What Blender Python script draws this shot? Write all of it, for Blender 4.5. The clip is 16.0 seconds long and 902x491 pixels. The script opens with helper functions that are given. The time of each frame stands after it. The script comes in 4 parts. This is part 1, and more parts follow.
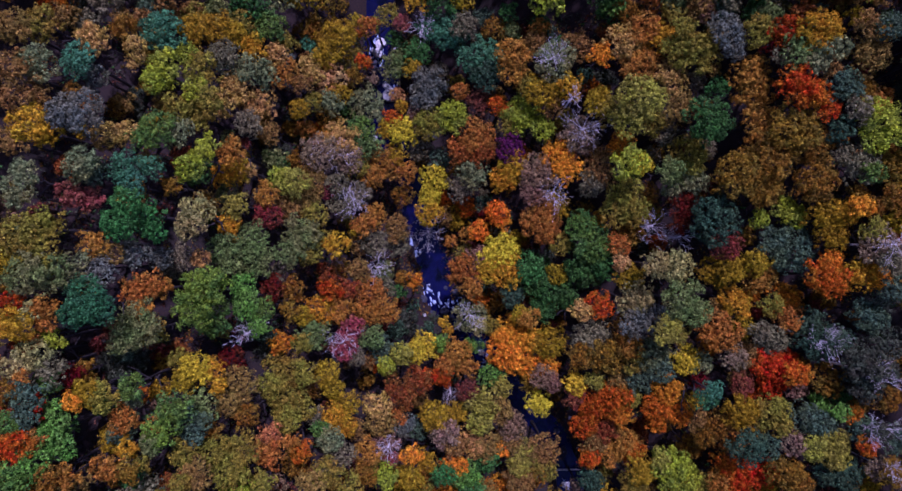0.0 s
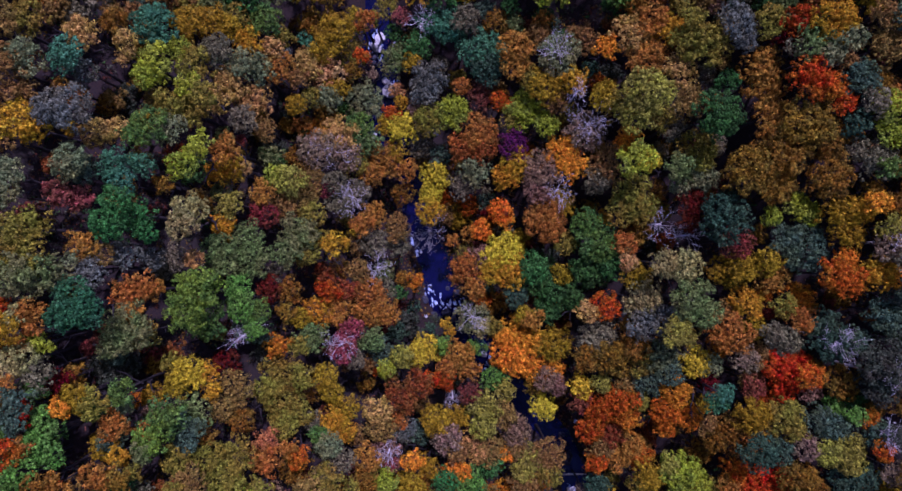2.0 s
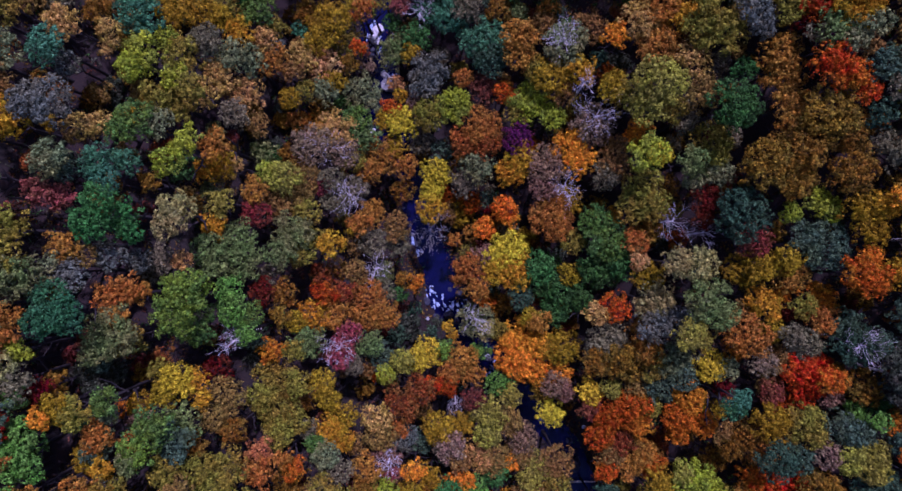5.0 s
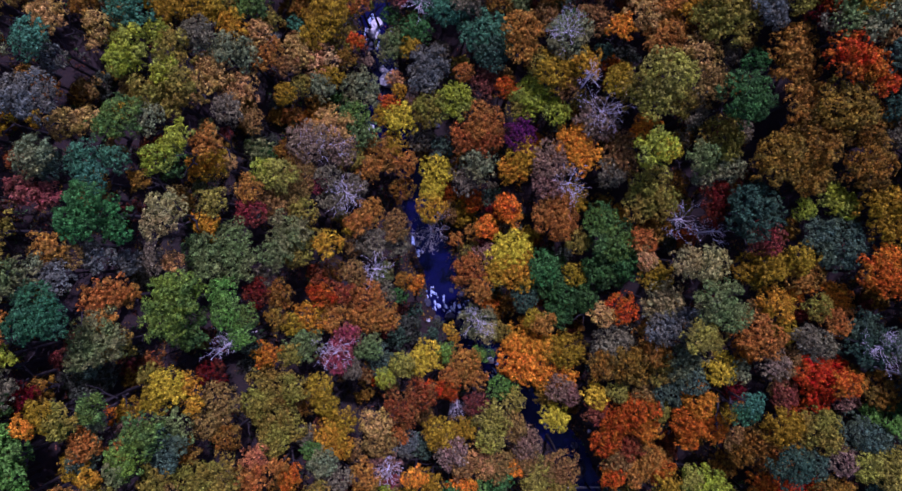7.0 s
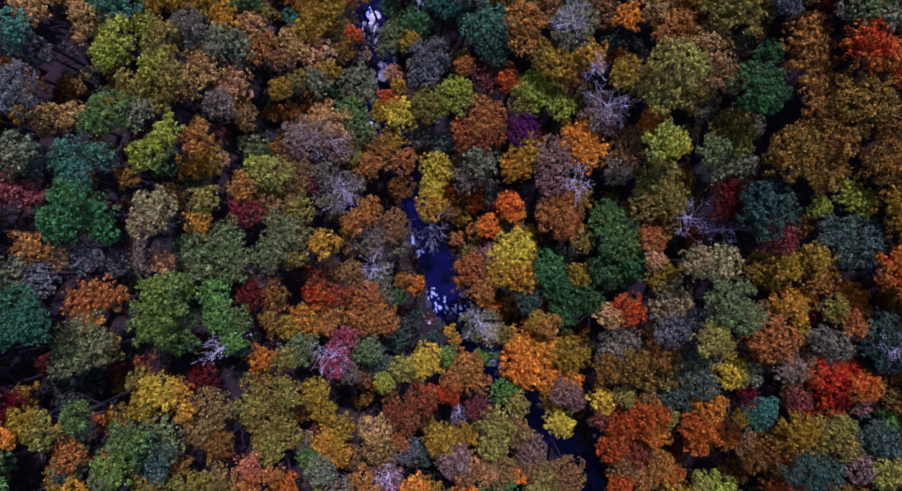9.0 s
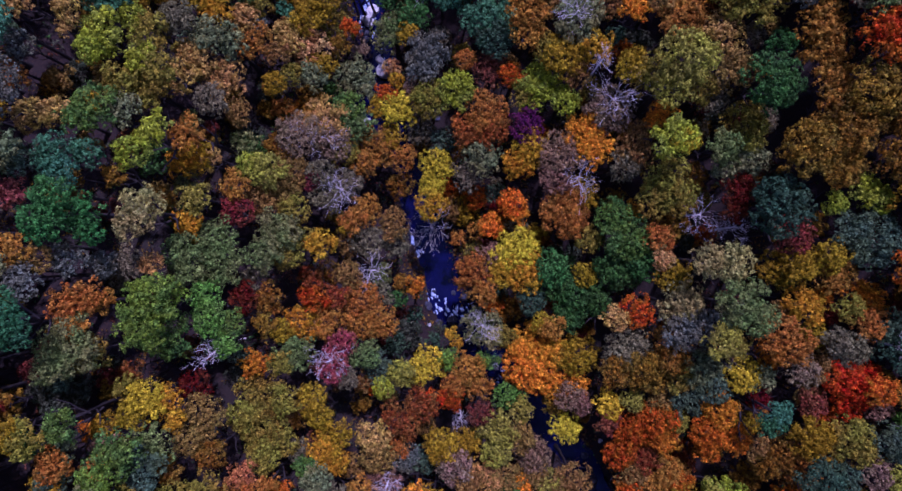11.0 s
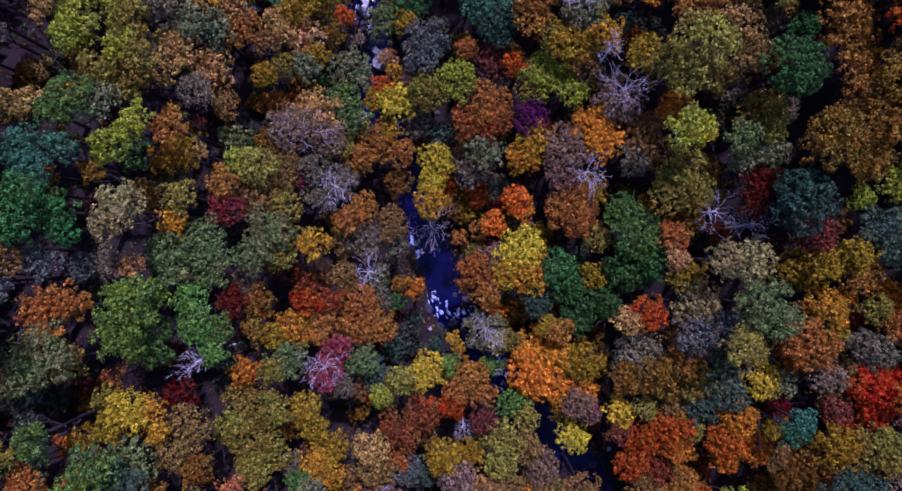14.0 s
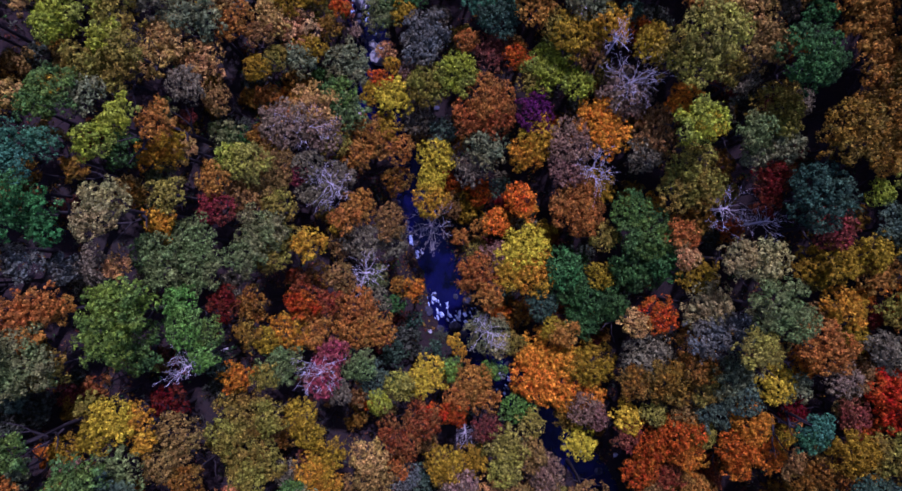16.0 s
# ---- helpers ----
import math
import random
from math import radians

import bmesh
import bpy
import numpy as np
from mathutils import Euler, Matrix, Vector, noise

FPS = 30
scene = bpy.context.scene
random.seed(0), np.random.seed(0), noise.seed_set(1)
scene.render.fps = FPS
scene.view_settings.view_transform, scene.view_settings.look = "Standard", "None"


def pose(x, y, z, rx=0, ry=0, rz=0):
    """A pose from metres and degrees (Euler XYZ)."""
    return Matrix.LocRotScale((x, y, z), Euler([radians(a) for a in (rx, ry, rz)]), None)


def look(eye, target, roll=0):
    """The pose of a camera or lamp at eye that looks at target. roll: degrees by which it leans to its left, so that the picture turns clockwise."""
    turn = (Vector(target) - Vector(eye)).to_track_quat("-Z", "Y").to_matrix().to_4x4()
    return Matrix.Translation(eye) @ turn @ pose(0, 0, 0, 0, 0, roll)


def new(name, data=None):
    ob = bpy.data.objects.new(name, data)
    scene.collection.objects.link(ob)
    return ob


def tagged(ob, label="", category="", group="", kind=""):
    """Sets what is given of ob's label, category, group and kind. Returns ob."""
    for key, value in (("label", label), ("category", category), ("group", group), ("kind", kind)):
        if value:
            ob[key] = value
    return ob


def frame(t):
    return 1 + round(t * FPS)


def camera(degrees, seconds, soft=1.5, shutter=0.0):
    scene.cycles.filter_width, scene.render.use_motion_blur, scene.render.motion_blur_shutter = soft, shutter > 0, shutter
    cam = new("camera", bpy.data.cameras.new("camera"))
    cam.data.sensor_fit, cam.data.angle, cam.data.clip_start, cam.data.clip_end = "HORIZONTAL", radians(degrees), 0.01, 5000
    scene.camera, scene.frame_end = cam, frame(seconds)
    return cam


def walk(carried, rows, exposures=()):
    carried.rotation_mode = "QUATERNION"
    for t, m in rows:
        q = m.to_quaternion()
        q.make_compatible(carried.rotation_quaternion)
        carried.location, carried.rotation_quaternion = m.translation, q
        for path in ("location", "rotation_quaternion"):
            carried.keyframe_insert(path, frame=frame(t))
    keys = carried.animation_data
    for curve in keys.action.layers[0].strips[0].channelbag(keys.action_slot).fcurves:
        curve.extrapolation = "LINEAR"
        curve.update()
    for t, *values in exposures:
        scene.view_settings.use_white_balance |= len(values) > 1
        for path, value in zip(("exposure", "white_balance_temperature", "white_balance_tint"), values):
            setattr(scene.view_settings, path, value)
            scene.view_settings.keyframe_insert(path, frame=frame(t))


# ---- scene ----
cam = camera(72.0, 16.0, soft=1.58)
# seconds, x, y, z, then the turn about x, y and z in degrees
ROWS = [
    (0.0, 0.000, -0.000, 123.460, 0.000, -0.000, 0.000),
    (0.5, 0.075, -0.009, 122.648, -0.010, 0.077, -0.046),
    (1.0, 0.145, -0.020, 121.835, -0.018, 0.150, -0.093),
    (1.5, 0.211, -0.032, 121.019, -0.025, 0.221, -0.140),
    (2.0, 0.272, -0.047, 120.201, -0.031, 0.288, -0.187),
    (2.5, 0.329, -0.063, 119.381, -0.035, 0.353, -0.234),
    (3.0, 0.380, -0.081, 118.559, -0.037, 0.414, -0.281),
    (3.5, 0.427, -0.101, 117.735, -0.038, 0.473, -0.329),
    (4.0, 0.470, -0.123, 116.909, -0.037, 0.529, -0.376),
    (6.5, 0.612, -0.260, 112.747, -0.011, 0.762, -0.617),
    (7.0, 0.627, -0.293, 111.908, -0.001, 0.800, -0.665),
    (7.5, 0.637, -0.328, 111.068, 0.010, 0.834, -0.714),
    (8.0, 0.642, -0.365, 110.225, 0.023, 0.866, -0.763),
    (8.5, 0.643, -0.404, 109.380, 0.038, 0.895, -0.812),
    (9.0, 0.639, -0.444, 108.533, 0.054, 0.921, -0.861),
    (11.5, 0.548, -0.674, 104.268, 0.158, 1.005, -1.110),
    (12.0, 0.516, -0.725, 103.409, 0.184, 1.013, -1.160),
    (12.5, 0.480, -0.778, 102.547, 0.211, 1.018, -1.211),
    (13.0, 0.438, -0.834, 101.684, 0.240, 1.020, -1.261),
    (13.5, 0.392, -0.891, 100.818, 0.270, 1.019, -1.312),
    (14.0, 0.342, -0.950, 99.951, 0.302, 1.015, -1.363),
    (14.5, 0.286, -1.010, 99.081, 0.336, 1.009, -1.414),
    (15.0, 0.227, -1.073, 98.210, 0.371, 0.999, -1.465),
    (15.5, 0.162, -1.137, 97.336, 0.408, 0.986, -1.516),
    (16.0, 0.093, -1.204, 96.460, 0.446, 0.971, -1.568),
]
# seconds, stops, kelvin, tint
EXPOSURES = [(0.0, -0.33, 4860.0, 65.0), (16.0, -0.38, 4740.0, 70.0)]
walk(cam, [(t, pose(x, y, z, rx, ry, rz)) for t, x, y, z, rx, ry, rz in ROWS], EXPOSURES)

# ---- light: a high, hazy sun, and the sky ----
SUN_FROM = Vector((0.13, 0.47, 0.80)).normalized()
world = bpy.data.worlds.new("world")
scene.world = world
world.use_nodes = True
sky = world.node_tree.nodes.new("ShaderNodeTexSky")
sky.sky_type, sky.sun_disc = "NISHITA", False
sky.sun_elevation = math.asin(SUN_FROM.z)
sky.sun_rotation = math.atan2(SUN_FROM.x, SUN_FROM.y)
background = world.node_tree.nodes["Background"]
background.inputs["Strength"].default_value = 0.15
world.node_tree.links.new(sky.outputs["Color"], background.inputs["Color"])
sun_data = bpy.data.lights.new("sun", "SUN")
sun_data.energy, sun_data.angle, sun_data.color = 4.5, radians(2.0), (1.0, 0.94, 0.91)
sun = new("sun", sun_data)
sun.matrix_world = look(SUN_FROM * 400, (0, 0, 0))


# ---- materials ----
def nodes_of(name):
    m = bpy.data.materials.new(name)
    m.use_nodes = True
    t = m.node_tree
    return m, t, t.nodes["Principled BSDF"]


def noise_node(t, scale, detail=3.0, rough=0.6, coords="Object"):
    c = t.nodes.new("ShaderNodeTexCoord")
    n = t.nodes.new("ShaderNodeTexNoise")
    n.inputs["Scale"].default_value, n.inputs["Detail"].default_value, n.inputs["Roughness"].default_value = scale, detail, rough
    t.links.new(c.outputs[coords], n.inputs["Vector"])
    return n


def ramp(t, source, stops):
    r = t.nodes.new("ShaderNodeValToRGB")
    while len(r.color_ramp.elements) < len(stops):
        r.color_ramp.elements.new(0.5)
    for e, (at, rgb) in zip(r.color_ramp.elements, stops):
        e.position, e.color = at, (*rgb, 1)
    t.links.new(source, r.inputs["Fac"])
    return r


def bump(t, bsdf, height, strength, distance):
    b = t.nodes.new("ShaderNodeBump")
    b.inputs["Strength"].default_value, b.inputs["Distance"].default_value = strength, distance
    t.links.new(height, b.inputs["Height"])
    t.links.new(b.outputs["Normal"], bsdf.inputs["Normal"])


def mixed(t, kind, factor, one, two):
    m = t.nodes.new("ShaderNodeMix")
    m.data_type, m.blend_type = "RGBA", kind
    for socket, value in ((m.inputs["Factor"], factor), (m.inputs["A"], one), (m.inputs["B"], two)):
        if isinstance(value, bpy.types.NodeSocket):
            t.links.new(value, socket)
        elif isinstance(value, tuple):
            socket.default_value = (*value, 1)
        else:
            socket.default_value = value
    return m.outputs["Result"]


def spread(t, source, low, high, from_low=0.0, from_high=1.0):
    r = t.nodes.new("ShaderNodeMapRange")
    r.inputs["From Min"].default_value, r.inputs["From Max"].default_value = from_low, from_high
    r.inputs["To Min"].default_value, r.inputs["To Max"].default_value = low, high
    t.links.new(source, r.inputs["Value"])
    return r.outputs["Result"]


def maths(t, kind, one, two):
    m = t.nodes.new("ShaderNodeMath")
    m.operation = kind
    for socket, value in zip(m.inputs, (one, two)):
        if isinstance(value, bpy.types.NodeSocket):
            t.links.new(value, socket)
        else:
            socket.default_value = value
    return m.outputs["Value"]


def foliage(name, main, second):
    """Leaves: a main hue with patches of a second one, turning unevenly over the crown, each tuft and leaf a little different, some light passing through."""
    m, t, bsdf = nodes_of(name)
    patch = noise_node(t, 0.35, 2.0)
    colour = mixed(t, "MIX", spread(t, patch.outputs["Fac"], 0.0, 1.0, 0.42, 0.62), main, second)
    geo = t.nodes.new("ShaderNodeNewGeometry")
    info = t.nodes.new("ShaderNodeObjectInfo")
    turning = noise_node(t, 0.75, 2.0)
    hue = maths(t, "ADD", spread(t, info.outputs["Random"], 0.487, 0.513), spread(t, turning.outputs["Fac"], -0.010, 0.012, 0.3, 0.7))
    tuft = noise_node(t, 1.7, 1.0)
    tone = spread(t, tuft.outputs["Fac"], 0.48, 1.46, 0.32, 0.68)
    leaf = spread(t, maths(t, "POWER", geo.outputs["Random Per Island"], 2.4), 0.62, 1.80)
    hsv = t.nodes.new("ShaderNodeHueSaturation")
    t.links.new(hue, hsv.inputs["Hue"])
    t.links.new(maths(t, "MULTIPLY", tone, leaf), hsv.inputs["Value"])
    hsv.inputs["Saturation"].default_value = 1.06
    t.links.new(colour, hsv.inputs["Color"])
    t.links.new(hsv.outputs["Color"], bsdf.inputs["Base Color"])
    bsdf.inputs["Roughness"].default_value = 0.62
    bsdf.inputs["Specular IOR Level"].default_value = 0.08
    through_leaf = t.nodes.new("ShaderNodeBsdfTranslucent")
    t.links.new(hsv.outputs["Color"], through_leaf.inputs["Color"])
    blend = t.nodes.new("ShaderNodeMixShader")
    blend.inputs["Fac"].default_value = 0.18
    t.links.new(bsdf.outputs["BSDF"], blend.inputs[1])
    t.links.new(through_leaf.outputs["BSDF"], blend.inputs[2])
    t.links.new(blend.outputs["Shader"], t.nodes["Material Output"].inputs["Surface"])
    return m


# hue, second hue, and the words for it
HUES = {
    "amber": ((0.52, 0.26, 0.018), (0.43, 0.26, 0.024), "amber"),
    "orange": ((0.76, 0.265, 0.001), (0.66, 0.26, 0.002), "bright orange"),
    "flame": ((0.78, 0.235, 0.001), (0.70, 0.24, 0.002), "flame orange"),
    "orangedark": ((0.50, 0.135, 0.008), (0.40, 0.15, 0.016), "deep orange"),
    "rust": ((0.42, 0.180, 0.034), (0.33, 0.155, 0.032), "rust brown"),
    "russet": ((0.37, 0.135, 0.030), (0.31, 0.125, 0.030), "russet"),
    "russetred": ((0.37, 0.078, 0.018), (0.34, 0.11, 0.020), "russet red"),
    "burntorange": ((0.56, 0.180, 0.010), (0.46, 0.165, 0.014), "burnt orange"),
    "redrust": ((0.25, 0.07, 0.022), (0.22, 0.085, 0.024), "reddish rust"),
    "orangered": ((0.54, 0.105, 0.018), (0.40, 0.13, 0.025), "orange-red"),
    "peach": ((0.58, 0.30, 0.090), (0.50, 0.32, 0.10), "peach"),
    "peachrust": ((0.48, 0.21, 0.062), (0.37, 0.17, 0.048), "peach and rust"),
    "tan": ((0.52, 0.31, 0.080), (0.42, 0.26, 0.052), "tan"),
    "pale": ((0.36, 0.295, 0.078), (0.28, 0.26, 0.075), "pale straw"),
    "paleyellow": ((0.56, 0.42, 0.12), (0.46, 0.38, 0.08), "pale yellow"),
    "yellow": ((0.62, 0.48, 0.003), (0.50, 0.37, 0.006), "golden yellow"),
    "brightyellow": ((0.68, 0.52, 0.003), (0.57, 0.42, 0.006), "bright yellow"),
    "mustard": ((0.345, 0.235, 0.017), (0.30, 0.18, 0.019), "mustard"),
    "olive": ((0.22, 0.205, 0.025), (0.27, 0.18, 0.027), "olive"),
    "olivelime": ((0.31, 0.29, 0.034), (0.26, 0.22, 0.038), "yellow-olive"),
    "leafgreen": ((0.17, 0.26, 0.026), (0.12, 0.205, 0.032), "yellow-green"),
    "dustrose": ((0.25, 0.145, 0.070), (0.21, 0.13, 0.060), "dusky rose-brown"),
    "emerald": ((0.09, 0.245, 0.062), (0.12, 0.23, 0.055), "emerald green"),
    "olivegreen": ((0.13, 0.175, 0.040), (0.19, 0.18, 0.05), "olive green"),
    "darkolive": ((0.06, 0.075, 0.036), (0.08, 0.075, 0.04), "dark olive"),
    "lime": ((0.33, 0.37, 0.024), (0.27, 0.3, 0.035), "lime green"),
    "brightgreen": ((0.115, 0.27, 0.034), (0.14, 0.25, 0.042), "fresh green"),
    "green": ((0.105, 0.185, 0.026), (0.080, 0.16, 0.032), "mid green"),
    "darkgreen": ((0.050, 0.130, 0.023), (0.054, 0.114, 0.026), "dark green"),
    "teal": ((0.072, 0.2, 0.078), (0.066, 0.165, 0.064), "blue-green"),
    "tealgreen": ((0.058, 0.185, 0.036), (0.068, 0.17, 0.036), "cool green"),
    "tealdark": ((0.04, 0.135, 0.040), (0.045, 0.115, 0.040), "deep cool green"),
    "darkteal": ((0.046, 0.090, 0.040), (0.055, 0.088, 0.036), "dark blue-green"),
    "sagegreen": ((0.135, 0.21, 0.046), (0.17, 0.2, 0.048), "sage green"),
    "sage": ((0.165, 0.205, 0.07), (0.22, 0.205, 0.062), "greyish sage"),
    "darksage": ((0.075, 0.122, 0.06), (0.095, 0.13, 0.05), "dark sage"),
    "bluegrey": ((0.128, 0.145, 0.092), (0.16, 0.15, 0.078), "bluish grey"),
    "grey": ((0.19, 0.165, 0.068), (0.165, 0.145, 0.066), "grey-brown"),
    "brown": ((0.28, 0.165, 0.038), (0.23, 0.145, 0.034), "dull brown"),
    "umber": ((0.25, 0.130, 0.018), (0.20, 0.125, 0.020), "umber"),
    "red": ((0.34, 0.044, 0.011), (0.28, 0.055, 0.012), "red"),
    "brightred": ((0.52, 0.075, 0.014), (0.46, 0.085, 0.014), "bright red"),
    "maroon": ((0.13, 0.018, 0.011), (0.11, 0.026, 0.013), "maroon"),
    "maroonrose": ((0.24, 0.060, 0.034), (0.20, 0.060, 0.030), "dusky maroon"),
    "maroonbrown": ((0.18, 0.055, 0.028), (0.14, 0.055, 0.03), "red-brown"),
    "rose": ((0.31, 0.085, 0.062), (0.27, 0.095, 0.055), "rose"),
    "rosegrey": ((0.27, 0.185, 0.090), (0.24, 0.175, 0.078), "thin rosy grey"),
    "roseolive": ((0.26, 0.16, 0.085), (0.21, 0.16, 0.08), "rosy olive"),
    "purple": ((0.095, 0.018, 0.060), (0.105, 0.024, 0.045), "purple"),
}
LEAVES = {key: foliage("leaves_" + key, one, two) for key, (one, two, _) in HUES.items()}


def bark_material(name, dark, light):
    m, t, bsdf = nodes_of(name)
    n = noise_node(t, 6.0, 4.0)
    t.links.new(ramp(t, n.outputs["Fac"], ((0.3, dark), (0.7, light))).outputs["Color"], bsdf.inputs["Base Color"])
    bsdf.inputs["Roughness"].default_value = 0.9
    bsdf.inputs["Specular IOR Level"].default_value = 0.2
    bump(t, bsdf, n.outputs["Fac"], 0.6, 0.03)
    return m


BARK = bark_material("bark", (0.022, 0.017, 0.014), (0.055, 0.043, 0.035))
PALE_BARK = bark_material("pale_bark", (0.48, 0.42, 0.35), (0.85, 0.77, 0.66))


def litter_material():
    m, t, bsdf = nodes_of("leaf_litter")
    broad = noise_node(t, 0.12, 4.0)
    fine = noise_node(t, 3.5, 5.0, 0.75)
    base = ramp(t, fine.outputs["Fac"], ((0.30, (0.018, 0.014, 0.016)), (0.52, (0.032, 0.022, 0.018)), (0.70, (0.056, 0.030, 0.018))))
    moss = mixed(t, "MIX", ramp(t, broad.outputs["Fac"], ((0.5, (0, 0, 0)), (0.75, (0.5, 0.5, 0.5)))).outputs["Color"], base.outputs["Color"], (0.034, 0.038, 0.025))
    t.links.new(moss, bsdf.inputs["Base Color"])
    bsdf.inputs["Roughness"].default_value = 0.95
    bsdf.inputs["Specular IOR Level"].default_value = 0.08
    bump(t, bsdf, fine.outputs["Fac"], 0.8, 0.12)
    return m


def rock_material(name, dark, light):
    m, t, bsdf = nodes_of(name)
    n = noise_node(t, 1.6, 6.0, 0.7)
    t.links.new(ramp(t, n.outputs["Fac"], ((0.32, dark), (0.62, light))).outputs["Color"], bsdf.inputs["Base Color"])
    bsdf.inputs["Roughness"].default_value = 0.75
    bump(t, bsdf, n.outputs["Fac"], 0.6, 0.08)
    return m


def water_material():
    m, t, bsdf = nodes_of("stream_water")
    # the navy base colour has the blue sky's reflection put into it
    deep = noise_node(t, 0.5, 3.0)
    t.links.new(ramp(t, deep.outputs["Fac"], ((0.3, (0.003, 0.003, 0.024)), (0.7, (0.005, 0.005, 0.042)))).outputs["Color"], bsdf.inputs["Base Color"])
    bsdf.inputs["Roughness"].default_value = 0.12
    bsdf.inputs["IOR"].default_value = 1.33
    ripples = noise_node(t, 2.2, 4.0)
    bump(t, bsdf, ripples.outputs["Fac"], 0.5, 0.10)
    return m


def foam_material():
    m, t, bsdf = nodes_of("white_water")
    n = noise_node(t, 3.0, 5.0, 0.7)
    t.links.new(ramp(t, n.outputs["Fac"], ((0.35, (0.10, 0.17, 0.34)), (0.62, (0.62, 0.72, 0.86)))).outputs["Color"], bsdf.inputs["Base Color"])
    bsdf.inputs["Roughness"].default_value = 0.5
    bump(t, bsdf, n.outputs["Fac"], 0.7, 0.08)
    return m


LITTER = litter_material()
WET_ROCK = rock_material("wet_rock", (0.012, 0.013, 0.020), (0.05, 0.05, 0.068))
PALE_ROCK = rock_material("pale_rock", (0.36, 0.34, 0.30), (0.78, 0.74, 0.67))
WATER, FOAM = water_material(), foam_material()


# ---- meshes ----
def mesh_from(name, verts, faces, material, smooth=False):
    me = bpy.data.meshes.new(name)
    me.from_pydata(np.asarray(verts).tolist(), [], np.asarray(faces).tolist() if isinstance(faces, np.ndarray) else faces)
    me.materials.append(material)
    if smooth:
        me.polygons.foreach_set("use_smooth", [True] * len(me.polygons))
    me.update()
    return me


def part(name, me, parent, label="", material=None):
    """One mesh object under a thing; material: in place of the mesh's own."""
    ob = new(name, me)
    ob.parent = parent
    if material:
        ob.material_slots[0].link = "OBJECT"
        ob.material_slots[0].material = material
    return tagged(ob, label=label)


# ---- the lie of the land ----
# a wooded ravine: the stream's axis, the two flanks and the fall of the valley floor
FLOOR, FALL, FLANK, SKEW, AXIS_AT, AXIS_LEAN = -19.991, 0.135, 0.587, -0.173, -1.173, -0.445


def soft(v, reach, more):
    """v up to reach either way, levelling out by at most more beyond it."""
    a = np.abs(v)
    return np.sign(v) * np.where(a < reach, a, reach + more * np.tanh((a - reach) / more))


def hillside(x, y):
    x, y = np.asarray(x, float), np.asarray(y, float)
    along = soft(y, 70.0, 90.0)
    across = soft(x - (AXIS_AT + AXIS_LEAN * along), 85.0, 60.0)
    return FLOOR + FALL * along + FLANK * np.hypot(across, 16.0) + SKEW * across


# the stream's middle line, from the head of the ravine down
STREAM = [(-14.6, 50.4), (-15.4, 39.7), (-13.5, 32.1), (-15.5, 25.5), (-10.2, 19.1), (-8.4, 10.6), (-7.2, 3.3), (-4.2, -4.1), (-2.7, -11.6), (2.0, -18.6), (7.4, -25.2), (13.6, -32.5), (20.9, -40.0), (25.6, -47.5), (27.4, -55.7), (28.6, -62.7)]


def stream_line():
    """The middle line in short steps, smoothed."""
    p = np.array([(-13.0, 78.0), (-14.2, 64.0)] + STREAM + [(30.0, -78.0), (33.0, -100.0)])
    n = len(p)
    out = []
    for i in range(1, n - 2):
        a, b, c, d = p[i - 1], p[i], p[i + 1], p[i + 2]
        for s in np.linspace(0, 1, 10, endpoint=False):
            out.append(0.5 * (2 * b + (c - a) * s + (2 * a - 5 * b + 4 * c - d) * s ** 2 + (3 * b - a - 3 * c + d) * s ** 3))
    return np.array(out)


LINE = stream_line()
LINE_Z = hillside(LINE[:, 0], LINE[:, 1])


def bed(x, y):
    """How far each place lies from the stream, and the level of the bank there."""
    x, y = np.atleast_1d(np.asarray(x, float)), np.atleast_1d(np.asarray(y, float))
    d2 = (x[:, None] - LINE[None, :, 0]) ** 2 + (y[:, None] - LINE[None, :, 1]) ** 2
    k = d2.argmin(1)
    return np.sqrt(d2[np.arange(len(x)), k]), LINE_Z[k]


def ground(x, y):
    """Height of the ground: the flanks, hummocks, and the stream's bed cut into them."""
    x, y = np.atleast_1d(np.asarray(x, float)), np.atleast_1d(np.asarray(y, float))
    away, level = bed(x, y)
    hummocks = 0.45 * np.sin(x * 0.37 + 1.3 * np.sin(y * 0.21)) * np.cos(y * 0.33 + 0.8 * np.sin(x * 0.17))
    flat = np.exp(-(away / 5.0) ** 2)
    z = (hillside(x, y) + hummocks) * (1 - flat) + (level - 0.1) * flat
    return z - 1.7 * np.exp(-(away / 3.4) ** 4)


def build_ground():
    side = np.concatenate([np.geomspace(-3200, -112, 16), np.arange(-108, 108.1, 1.8), np.geomspace(112, 3200, 16)])
    gx, gy = np.meshgrid(side, side, indexing="ij")
    verts = np.stack([gx.ravel(), gy.ravel(), ground(gx.ravel(), gy.ravel())], 1)
    n = len(side)
    i, j = np.meshgrid(np.arange(n - 1), np.arange(n - 1), indexing="ij")
    a = (i * n + j).ravel()
    faces = np.stack([a, a + n, a + n + 1, a + 1], 1)
    ob = new("ground", mesh_from("ground", verts, faces, LITTER, True))
    tagged(ob, "steep ravine floor covered with dark brown leaf litter", "ground", kind="structure")


